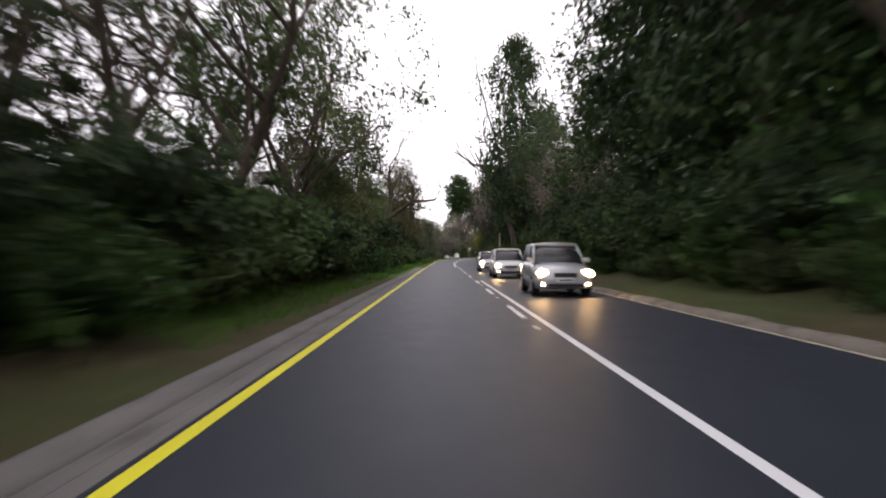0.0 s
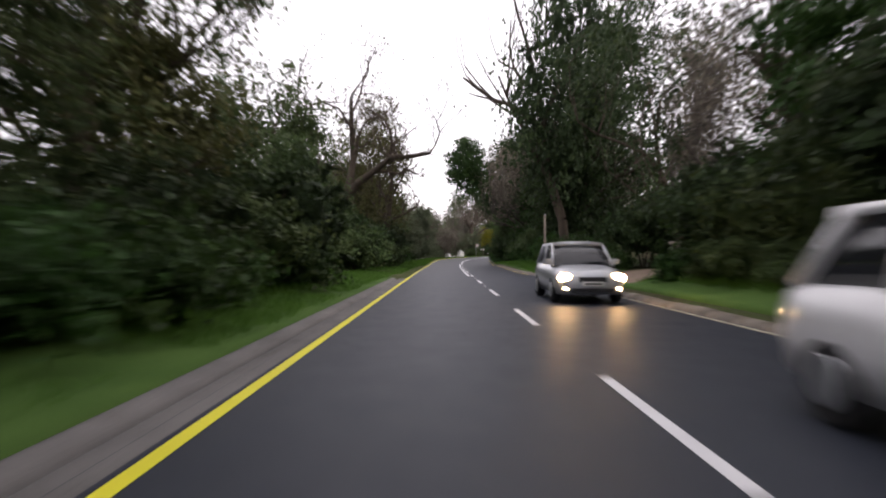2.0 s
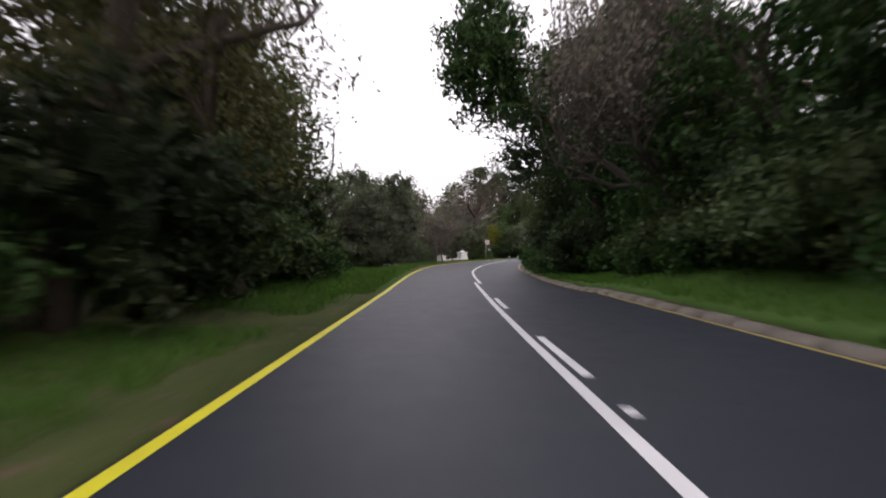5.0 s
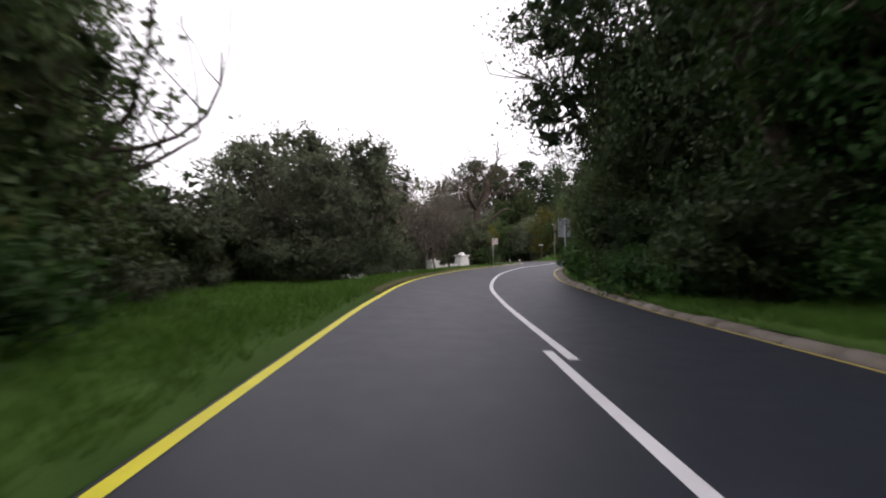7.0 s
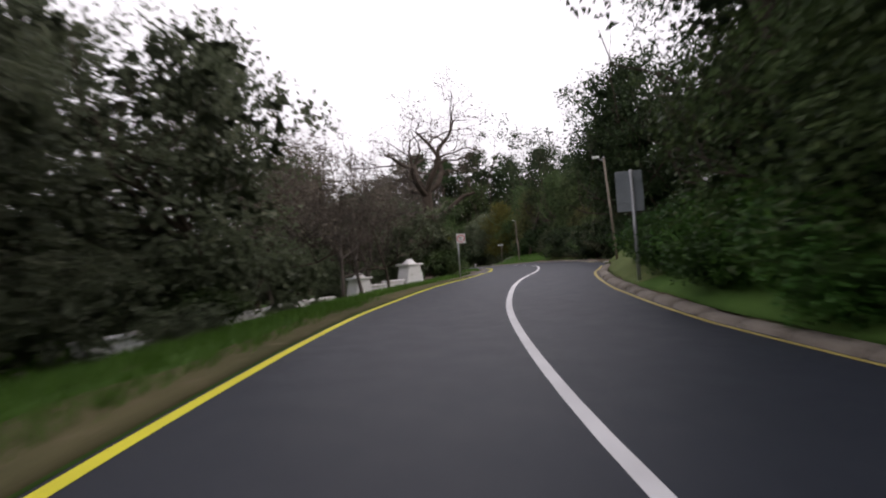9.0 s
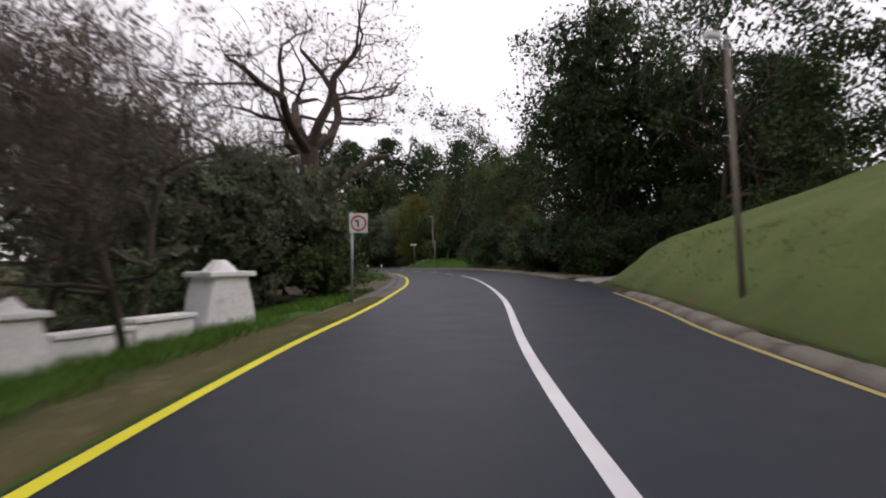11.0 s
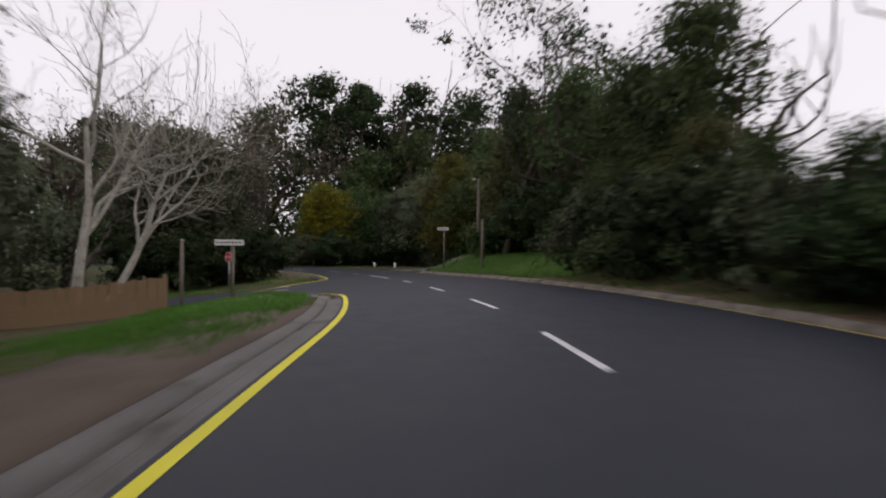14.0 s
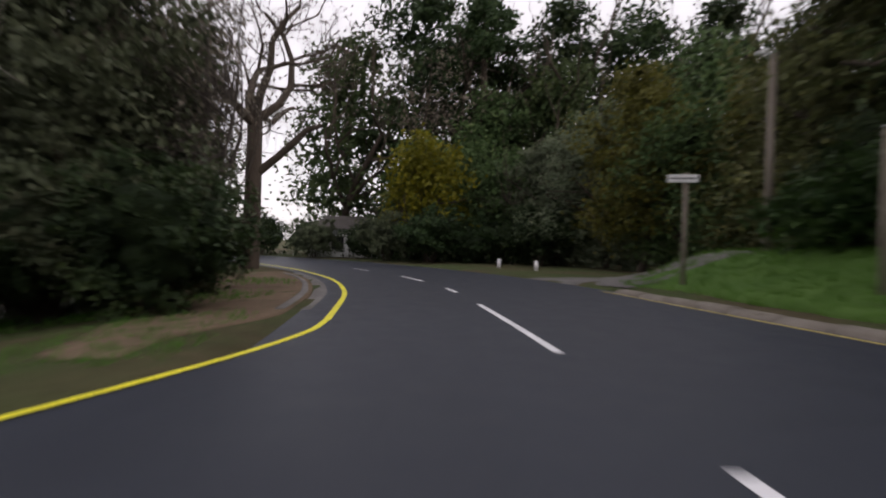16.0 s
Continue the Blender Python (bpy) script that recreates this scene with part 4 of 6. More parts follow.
# prototypes are built where they first stand, and copied after that
KINDS = {
    "tall_a": lambda q: broadleaf(11, 15, 4.0, 0.3, 170, 26, LEAF_DARK, 0.08, q=q),
    "tall_b": lambda q: broadleaf(12, 18, 4.4, 0.31, 190, 26, LEAF_DARK, 0.1, q=q, spread=0.5),
    "tall_c": lambda q: broadleaf(13, 13, 3.8, 0.28, 160, 26, LEAF_MID, 0.05, q=q),
    "olive_a": lambda q: broadleaf(14, 10, 3.8, 0.25, 145, 26, LEAF_OLIVE, 0.04, clump=0.45, q=q),
    "olive_b": lambda q: broadleaf(17, 9, 4.2, 0.24, 150, 26, LEAF_GREY, 0.0, clump=0.34, q=q * 1.5),
    "green_a": lambda q: broadleaf(15, 8, 3.4, 0.24, 140, 26, LEAF_MID, 0.03, q=q),
    "yellow_a": lambda q: broadleaf(16, 7, 2.6, 0.22, 110, 24, LEAF_YELLOW, 0.2, clump=0.35, q=q),
    "open_a": lambda q: open_tree(21, 15, 0.19, 44, LEAF_OLIVE),
    "open_b": lambda q: open_tree(22, 17, 0.19, 30, LEAF_MID, spread=0.6, scatter=0.5),
    "open_c": lambda q: open_tree(23, 12, 0.18, 44, LEAF_MID),
    "open_e": lambda q: broadleaf(20, 13, 2.7, 0.2, 130, 15, LEAF_OLIVE, 0.22, clump=0.42, q=q, dense=False, spread=0.3),
    "grey_a": lambda q: broadleaf(19, 9, 3.0, 0.24, 150, 26, LEAF_DULL, 0.26, clump=0.4, q=q),
    "olive_c": lambda q: broadleaf(26, 12, 3.6, 0.25, 150, 26, LEAF_GOLD, 0.15, clump=0.45, q=q),
    "open_f": lambda q: open_tree(27, 17, 0.2, 60, LEAF_DARK, spread=0.75, scatter=0.6),
    "open_d": lambda q: open_tree(24, 12, 0.13, 26, LEAF_BROWN),
    "bare_a": lambda q: oak(31, 13, 0.36, BARK, 0.5, True),
    "bare_d": lambda q: oak(36, 13, 0.42, BARK, 0.32),
    "bare_b": lambda q: bare_tree(32, 10, 0.2, 4, 4, GREY_BARK, 0.65, LEAF_BROWN),
    "bare_c": lambda q: bare_tree(33, 9, 0.16, 4, 4, GREY_BARK, 0.6),
    "birch_a": lambda q: bare_tree(34, 13, 0.24, 4, 4, PALE_BARK, 0.5, None, 0.02),
    "tall_d": lambda q: broadleaf(18, 19, 6.2, 0.3, 260, 26, LEAF_DARK, 0.3, clump=0.6, q=q * 1.2, spread=0.5),
    "ivy_a": lambda q: ivy_column(41, 12),
    "ivy_b": lambda q: ivy_column(42, 9),
    "ivy_c": lambda q: leaning_ivy(43),
    "pine_a": lambda q: stone_pine(51, 20),
    "shrub_a": lambda q: shrub(61, 2.2, 0.15, 84, 30, LEAF_MID, q=q),
    "shrub_b": lambda q: shrub(62, 2.6, 0.16, 90, 30, LEAF_DARK, 1.15, q=q),
    "shrub_c": lambda q: shrub(63, 1.6, 0.12, 78, 30, LEAF_BRIGHT, 0.8, q=q),
    "shrub_d": lambda q: shrub(64, 2.0, 0.14, 84, 30, IVY, 0.75, q=q),
    "shrub_g": lambda q: shrub(67, 2.6, 0.16, 90, 30, LEAF_GREY, 1.1, q=q),
    "shrub_f": lambda q: shrub(66, 1.7, 0.12, 70, 24, LEAF_GREY, 0.9, q=q),
    "shrub_e": lambda q: shrub(65, 2.8, 0.17, 90, 30, LEAF_DULL, 1.1, q=q),
}
LABELS = {
    "tall": ("tall dark green leafy tree at the roadside", "tree"),
    "olive": ("olive green rounded leafy tree", "tree"),
    "grey": ("grey-brown leafy tree on a bare stem", "tree"),
    "green": ("dense mid-green leafy tree", "tree"),
    "yellow": ("small tree with bright yellow foliage", "tree"),
    "open": ("tall thin-crowned tree with sky showing through", "tree"),
    "bare": ("leafless winter tree with crooked grey limbs", "tree"),
    "birch": ("leafless tree with pale bark and thin twigs", "tree"),
    "ivy": ("ivy-clad tree trunk with a ragged crown", "tree"),
    "pine": ("tall stone pine with flat dark crown", "tree"),
    "shrub": ("dense rounded green roadside bush", "shrub"),
}
standing = {}


def plant(kind, x, y, scale=1.0, turn=None, stretch=1.0, label="", sink=0.12, tilt=0.0):
    m = pose(x, y, land_at(x, y) - sink, tilt, 0, rng.uniform(0, 360) if turn is None else turn)
    m = m @ Matrix.Diagonal((scale, scale, scale * stretch, 1))
    s_here, u_here, y_here = road_frame([x], [y])
    far = abs(float(u_here[0])) > 17 or y > 212
    species, kind = kind, kind + ("_far" if far else "")
    if kind not in standing:
        ob = KINDS[species](1.1 if far else (1.35 if species.startswith('shrub') else 2.0))
        ob.matrix_basis = m
        words, cat = LABELS[kind.split("_")[0]]
        tagged(ob, words, cat, cat + "s along the road")
        standing[kind] = ob
    else:
        first = standing[kind]
        ob = copy_thing(first, m @ Matrix.Diagonal((*[1 / v for v in first.scale], 1)))
        tagged(ob, LABELS[kind.split("_")[0]][0])
    if label:
        tagged(ob, label)
    return ob


def beside(kind, y, u, scale=1.0, **more):
    """Plants at the road's y, u to the right of the centre line."""
    x, yy = on_road(np.array([s_of(y)]), np.array([u]))[0]
    return plant(kind, float(x), float(yy), scale, **more)


def row(kinds, y0, y1, step, u, wander, lo, hi, **more):
    y, k = y0, 0
    while y < y1:
        beside(kinds[int(rng.integers(len(kinds)))], y + rng.normal(0, step * 0.15), u + rng.normal(0, wander), rng.uniform(lo, hi), **more)
        y, k = y + step * rng.uniform(0.8, 1.2), k + 1


# left of the straight: bushes at the verge, then mixed trees with sky between
row(["shrub_a", "shrub_b", "shrub_b", "shrub_d"], -3, 50, 2.4, -6.9, 0.25, 0.85, 1.15)
row(["shrub_b", "shrub_b", "shrub_a"], -3, 52, 4.4, -9.8, 0.6, 0.85, 1.1)
row(["shrub_b", "shrub_e"], 50, 84, 4.5, -15, 0.9, 0.9, 1.2)
row(["open_c", "bare_b", "open_b", "bare_b"], -4, 50, 8.0, -11.5, 1.0, 0.85, 1.1)
row(["bare_b", "open_d", "bare_b", "open_c"], 4, 58, 9.0, -18.0, 1.8, 0.9, 1.1)
for y, u, k, s in ((3.5, -5.6, "shrub_c", 0.45), (14.5, -7.4, "shrub_c", 1.5), (9, -10, "open_b", 1.0), (14.5, -10.5, "open_b", 1.05), (19, -9.5, "open_b", 1.1), (23.5, -10, "open_b", 1.0), (5, -11, "open_b", 1.0), (31.5, -8.6, "open_b", 1.0), (41.5, -10, "open_e", 1.1), (46.5, -9.6, "open_e", 1.1), (35.5, -9.0, "open_b", 1.1), (39, -9.5, "tall_c", 0.6),
                   (44, -9.2, "olive_a", 0.7), (49, -9.0, "green_a", 0.75), (54.5, -8.2, "tall_c", 0.48), (58, -8.5, "tall_c", 0.62), (52.5, -8.2, "shrub_b", 1.1), (58, -10.5, "open_c", 0.9), (62.8, -6.7, "shrub_a", 1.0), (65.2, -7.4, "shrub_a", 1.1), (60.5, -9.4, "shrub_a", 1.4), (66, -9.6, "shrub_a", 1.6),
                   (66, -8.0, "shrub_b", 1.2), (69, -7.2, "shrub_a", 1.0)):
    beside(k, y, u, s)
beside("bare_d", 68.8, -7.9, 1.15, turn=36, label="large bare tree with thick crooked limbs beside the verge")
for y, u, k, s in ((74, -6.6, "open_e", 1.05), (80.5, -6.3, "open_e", 0.9), (84, -8.6, "open_e", 1.0)):
    beside(k, y, u, s)
row(["shrub_b", "shrub_a", "shrub_d"], 72, 90, 2.3, -7.4, 0.4, 0.9, 1.2)
row(["open_c", "open_a", "olive_a"], 79, 90, 3.4, -10.5, 0.6, 0.8, 1.0)
row(["shrub_e", "shrub_b"], 86, 97, 3.0, -13.0, 0.8, 0.8, 1.0)
for x, y, k, s in ((-6.9, 91.5, "tall_c", 0.72), (-7.9, 95.2, "tall_c", 0.66), (-9.2, 98.2, "tall_c", 0.6), (-10.4, 99.6, "green_a", 0.62), (-7.4, 95.4, "shrub_f", 0.75), (-7.8, 98.8, "shrub_f", 0.75), (-8.2, 102, "shrub_f", 0.7), (-8.2, 105.5, "shrub_f", 0.7), (-7.8, 93, "shrub_e", 0.8), (-9.5, 103.5, "shrub_e", 1.0), (-8.6, 107.2, "shrub_e", 0.9), (-6.4, 88.4, "shrub_e", 0.7),
                   (-10.5, 103.5, "green_a", 0.65), (-27, 103, "shrub_b", 1.6), (-25, 112, "shrub_b", 1.6), (-19, 111, "shrub_b", 1.4), (-14, 108.5, "shrub_b", 1.2), (-30, 96, "shrub_b", 1.7),
                   (-33, 106, "olive_a", 1.0), (-21, 122, "shrub_b", 1.6), (-12, 113, "shrub_g", 1.1)):
    plant(k, x, y, s)

row(["shrub_g", "shrub_e"], 100, 126, 2.6, -16.5, 0.8, 1.0, 1.3)
row(["shrub_g", "shrub_e"], 96, 122, 3.2, -24, 1.0, 1.3, 1.7)

# right of the straight: a high dark wall of trees over an ivy bank
row(["shrub_d", "shrub_a", "shrub_d", "shrub_b"], -3, 49, 2.2, 6.9, 0.25, 0.85, 1.15)
row(["shrub_b", "ivy_b", "shrub_d"], -3, 49, 2.8, 8.8, 0.4, 1.1, 1.5)
# starts behind the camera: its first trees are unseen, there only for shade
row(["tall_a", "tall_b"], -8, 34, 4.0, 10.6, 0.6, 1.1, 1.4)
row(["open_b", "bare_b", "ivy_a"], 35, 50, 3.8, 10.6, 0.5, 0.95, 1.2)
row(["shrub_d", "shrub_a"], -2, 48, 2.0, 5.75, 0.15, 0.38, 0.55)
row(["tall_b", "shrub_b", "tall_c"], 90, 104, 5.0, 20, 1.5, 0.75, 1.0)
for y, u, k, s in ((64.5, 8.4, "shrub_d", 0.9), (67, 7.9, "shrub_d", 1.1), (69.5, 7.3, "shrub_d", 1.2), (72, 7.0, "shrub_d", 1.1), (73.5, 8.2, "tall_a", 1.0), (62.8, 12.5, "open_f", 1.0), (65.5, 13.5, "shrub_b", 1.7), (68, 15.5, "tall_c", 0.5), (63.5, 16.5, "shrub_b", 1.9), (60, 18.5, "shrub_b", 1.7),
                   (76, 11, "tall_b", 1.1), (57, 20, "bare_b", 1.1), (61, 17, "bare_b", 1.4), (67, 19, "bare_b", 1.3), (55, 25, "shrub_b", 1.6), (60, 26, "shrub_b", 1.7), (65, 25, "shrub_b", 1.8), (66, 11, "shrub_b", 1.3)):
    beside(k, y, u, s)
row(["shrub_d", "shrub_a"], 74, 96, 2.2, 6.7, 0.25, 0.8, 1.1)
row(["shrub_b", "ivy_b", "shrub_b"], 75, 101, 2.8, 8.8, 0.4, 1.0, 1.3)
row(["ivy_a", "ivy_a", "ivy_b"], 75, 84, 3.2, 9.4, 0.5, 1.0, 1.25)
for y, u, k, s in ((86.5, 7.4, "ivy_b", 1.1), (90, 8.0, "ivy_a", 0.85), (88, 8.6, "bare_b", 1.35), (92.5, 8.2, "bare_b", 1.45), (85, 10.5, "bare_b", 1.3), (93.5, 9.8, "ivy_b", 1.2)):
    beside(k, y, u, s)
beside("tall_b", 69.6, 6.9, 1.0, stretch=1.55, label="very tall dark leafy tree behind the drive")
plant("ivy_c", 9.0, 96.2, 1.0, turn=0, label="ivy-clad tree leaning out over the road")
for y, u, k, s in ((97, 9.6, "tall_a", 1.05), (100.5, 9.2, "tall_b", 0.8), (104.5, 9.0, "tall_b", 1.0), (108.5, 8.8, "tall_b", 0.95), (111.5, 9.6, "tall_a", 0.9), (112.5, 12.5, "tall_b", 0.9), (107, 12.5, "tall_b", 0.75), (103, 13, "tall_a", 0.8), (99, 14, "tall_b", 0.75),
                   (99, 7.2, "shrub_b", 0.95), (101.3, 7.5, "shrub_d", 1.15), (103.6, 7.6, "shrub_b", 1.0), (106, 7.8, "shrub_d", 1.1), (108.3, 7.8, "shrub_b", 0.95), (110.5, 8.2, "shrub_d", 1.0), (97, 6.9, "shrub_d", 1.0), (112.6, 8.6, "shrub_b", 0.9)):
    beside(k, y, u, s)
for x, y, k, s in ((9.5, 112.2, "green_a", 0.62), (8.9, 110.0, "green_a", 0.6), (8.2, 107.2, "green_a", 0.6), (10.7, 113.0, "tall_a", 0.68)):
    plant(k, x, y, s)

row(["shrub_c", "shrub_d", "shrub_c"], 108, 119.4, 0.9, 4.3, 0.12, 0.6, 0.75, label="rough green bush on the bank behind the kerb")
row(["shrub_c", "shrub_d"], 108, 118.6, 1.0, 5.4, 0.15, 0.8, 1.05, label="rough green bush on the bank behind the kerb")
row(["shrub_d", "shrub_b"], 95, 109, 1.5, 5.4, 0.2, 0.75, 0.95)
row(["shrub_d", "shrub_b", "shrub_d"], 97, 113, 1.9, 7.4, 0.25, 0.95, 1.2)

# left of the right-hand bend
for x, y, k, s in ((-4.8, 110.2, "olive_b", 0.66), (-8.2, 110.8, "olive_b", 0.76), (-3.4, 117.6, "olive_b", 0.92), (-6.6, 115.4, "olive_b", 0.92), (-10.6, 114.2, "olive_b", 0.42), (-12.2, 109.6, "olive_b", 0.3), (-15, 113, "olive_b", 0.5), (-20, 117, "olive_b", 0.75), (-6.2, 108.2, "shrub_g", 0.7), (-4.4, 114.6, "shrub_g", 0.7), (-2.8, 115.2, "shrub_a", 0.5),
                   (-24, 109, "olive_a", 0.55), (-19, 104, "shrub_e", 1.2), (-22, 98, "olive_b", 0.8),
                   (-3.6, 117.0, "shrub_g", 0.8), (-2.6, 120.8, "open_d", 0.6), (-2.4, 123.4, "bare_c", 0.8), (-1.6, 126.2, "open_d", 0.6), (0.9, 130.2, "bare_c", 0.85), (0.4, 132.0, "olive_b", 0.6), (-2.0, 125, "shrub_g", 0.8),
                   (2.6, 133.8, "olive_b", 0.55), (-4, 132, "bare_b", 1.0), (-1, 135, "bare_b", 0.95), (3.2, 135.5, "shrub_e", 1.2), (5.2, 134.4, "shrub_a", 0.7),
                   (-6, 138, "bare_b", 1.0), (-14, 137, "bare_b", 1.2), (-7, 127, "bare_b", 1.0), (-3.8, 122.8, "shrub_g", 0.7), (0.9, 122.5, "bare_c", 0.5), (0.3, 121.5, "bare_c", 0.55), (1.9, 124.6, "open_d", 0.4), (0.1, 126.3, "open_d", 0.5), (1.3, 127.5, "bare_c", 0.6), (-0.2, 124.4, "shrub_f", 0.5), (-2.0, 111.8, "shrub_f", 0.5), (-1.0, 116.9, "shrub_f", 0.3), (-0.7, 121.4, "shrub_f", 0.32), (0.5, 127.2, "shrub_f", 0.45), (-9, 119, "shrub_g", 1.2)):
    plant(k, x, y, s)
plant("tall_d", 8.9, 110.2, 0.82, label="great dark tree whose crown hangs over the road")
plant("bare_a", 5.1, 139.6, 1.1, turn=-20, stretch=0.78, label="big bare oak with crooked spreading limbs")
for x, y, k, s in ((1.8, 140.8, "shrub_c", 1.5), (3.7, 142.8, "shrub_c", 1.1), (0.2, 138.6, "shrub_b", 1.3), (4.4, 147.4, "olive_b", 0.5), (2.0, 146.4, "olive_b", 0.55), (0.4, 150, "olive_b", 0.7), (5.2, 152.0, "grey_a", 0.68), (5.8, 155.6, "grey_a", 0.76), (4.2, 159.6, "grey_a", 0.9), (3.2, 150.6, "bare_c", 1.2), (1.2, 147.6, "bare_c", 1.15), (1.6, 160.2, "tall_c", 0.72), (2.2, 156, "tall_c", 0.7),
                   (-1.5, 145, "olive_b", 0.6), (-2, 151, "green_a", 0.8), (2.4, 153.5, "olive_b", 0.65), (-5, 150, "olive_b", 1.1), (-2, 157, "olive_b", 0.9), (-8, 157, "bare_b", 1.1),
                   (1.6, 158.5, "bare_c", 0.9), (-5, 163, "bare_b", 1.0), (-10, 168, "olive_b", 1.0), (-1, 162.5, "shrub_e", 1.0)):
    plant(k, x, y, s)

# right of the bend: the lawn's head, then woods
for x, y, k, s in ((24.5, 134.5, "tall_c", 0.6), (25, 131, "open_a", 0.85), (27, 128, "tall_c", 0.5), (29, 122, "open_a", 0.9), (31, 126, "open_a", 0.9),
                   (27, 139, "tall_a", 0.68), (29, 134, "tall_b", 0.55), (33, 117, "open_a", 0.9), (25.0, 141, "shrub_b", 1.3), (24.2, 145, "shrub_b", 1.2), (26.2, 143.2, "shrub_b", 1.2), (29, 146.5, "shrub_b", 1.4), (28.4, 141, "shrub_b", 1.3), (22.6, 149.2, "shrub_b", 1.1), (26, 137, "shrub_b", 1.3),
                   (10.2, 113.0, "shrub_d", 1.0), (13.8, 115.0, "shrub_d", 1.2), (12.6, 112.4, "shrub_b", 1.0), (22.6, 147.6, "tall_d", 0.85), (24.5, 146.0, "open_f", 0.95), (25.0, 139.6, "open_f", 0.9), (27.8, 144.0, "tall_b", 0.7),
                   (24.2, 152.0, "tall_b", 0.8), (26.4, 147.6, "tall_a", 0.85), (28.6, 140.4, "tall_b", 0.62), (27.4, 155.4, "tall_a", 0.9), (30.5, 150.0, "tall_b", 0.7)):
    plant(k, x, y, s)
row(["shrub_b", "shrub_d"], 144.2, 149, 1.6, 7.4, 0.2, 0.85, 1.05)
row(["shrub_b", "shrub_a", "shrub_e"], 149, 171, 2.1, 6.7, 0.2, 0.8, 1.0)
row(["green_a", "olive_a", "green_a"], 150, 161, 2.6, 8.8, 0.4, 0.44, 0.54)
row(["green_a", "olive_a", "green_a"], 161, 172, 2.8, 8.8, 0.4, 0.42, 0.52)
row(["green_a", "tall_c"], 150, 164, 3.6, 13.5, 0.8, 0.42, 0.55)
row(["tall_c", "green_a", "tall_c"], 176, 188, 4.0, 15.0, 0.8, 0.85, 1.0)
row(["shrub_b", "shrub_a"], 171, 181, 2.2, 9.6, 0.3, 0.85, 1.05)
row(["green_a", "tall_c"], 171, 182, 3.0, 12.0, 0.4, 0.75, 0.95)
plant("open_f", 23.9, 184.8, 1.1, label="tall sparse tree with dark limbs beside the mound")
for x, y, k, s in ((25.8, 187.2, "shrub_b", 1.1), (27.2, 184.5, "shrub_b", 1.3), (25.2, 181.8, "shrub_b", 1.2), (24.4, 187.4, "shrub_d", 1.4), (27.5, 191.5, "olive_a", 1.05), (30.5, 188.5, "green_a", 1.2),
                   (33, 194, "tall_c", 1.0), (30, 198.5, "olive_a", 1.0), (34, 202, "tall_a", 1.0), (27, 203.5, "green_a", 1.1), (24.5, 210, "olive_b", 1.1), (30, 208, "tall_c", 1.1)):
    plant(k, x, y, s)

# left side by the side street
plant("bare_a", 5.4, 201, 1.1, turn=-20, label="bare oak with crooked limbs beyond the corner verge")
plant("birch_a", 1.7, 177.8, 1.05, turn=30)
plant("birch_a", 2.8, 178.2, 0.85, turn=90, tilt=22, label="leaning leafless tree with pale bark")
for x, y, k, s in ((5.2, 187.2, "grey_a", 1.05), (3.2, 189, "grey_a", 1.15), (4.6, 192.5, "grey_a", 1.0), (6.2, 185.6, "shrub_e", 0.9), (4.2, 190.4, "shrub_e", 1.0), (-1.0, 184, "bare_b", 1.3), (-4, 181, "bare_b", 1.2), (3.6, 188.5, "bare_b", 1.2), (-7, 187, "bare_b", 1.4), (3.6, 194.5, "bare_b", 1.15),
                   (-5, 184, "olive_b", 1.0), (-4, 192, "bare_a", 0.95), (0.6, 196, "bare_b", 1.3), (9.0, 184.6, "shrub_b", 0.9), (7.6, 186.2, "shrub_e", 1.0), (6.8, 189.2, "shrub_b", 1.0),
                   (5.2, 184.4, "shrub_b", 1.0), (-10, 181, "bare_c", 1.3), (-8, 190, "olive_b", 1.2), (1.5, 203, "birch_a", 0.8),
                   (2.4, 186.5, "shrub_b", 1.2)):
    plant(k, x, y, s)

# the wood that closes the view beyond the last bend
plant("pine_a", 17.6, 226, 1.15)
plant("olive_c", 25.0, 205.5, 0.95, label="golden olive tree before the dark wood")
plant("olive_c", 29.5, 201.0, 0.85, label="golden olive tree beside the gravel track")
plant("yellow_a", 13.2, 215, 1.25, label="tree with bright yellow blossom before the dark wood")
for x in range(-24, 52, 5):
    back = max(0, -x) * 0.5
    tall = (1.45, 1.65) if x > 2 else (1.25, 1.45)
    if not -10 < x < 2:
        plant(("tall_a", "tall_c", "tall_b")[(x // 5) % 3], x + rng.uniform(-1.5, 1.5), 230 + rng.uniform(-3, 3) + back, rng.uniform(*tall) * (0.9 if (x // 5) % 3 == 2 else 1.0))
    plant(("tall_c", "shrub_b", "green_a")[(x // 5) % 3] if not -10 < x < 2 else "shrub_b", x + 2.5, 224 + rng.uniform(-1, 1) + back * 0.8, rng.uniform(1.0, 1.3))
for x in range(12, 60, 4):
    plant(("green_a", "shrub_e", "olive_b", "green_a")[(x // 4) % 4], x + rng.uniform(-1, 1), 219 + rng.uniform(-1.5, 1.5) - abs(x - 20) * 0.1, rng.uniform(0.95, 1.2))
for x, y, k, s in ((12.5, 226, "open_d", 1.55), (22, 214, "olive_b", 1.0), (19, 217, "green_a", 1.0), (24, 224, "tall_c", 1.35), (16.5, 213.6, "shrub_b", 1.0),
                   (20.5, 211, "shrub_b", 1.2), (12, 218.5, "shrub_b", 1.5), (13.6, 211.6, "shrub_b", 1.1), (10.6, 213.4, "shrub_e", 0.9), (8.6, 218.2, "shrub_b", 0.9), (4.4, 219.0, "shrub_e", 0.8)):
    plant(k, x, y, s)


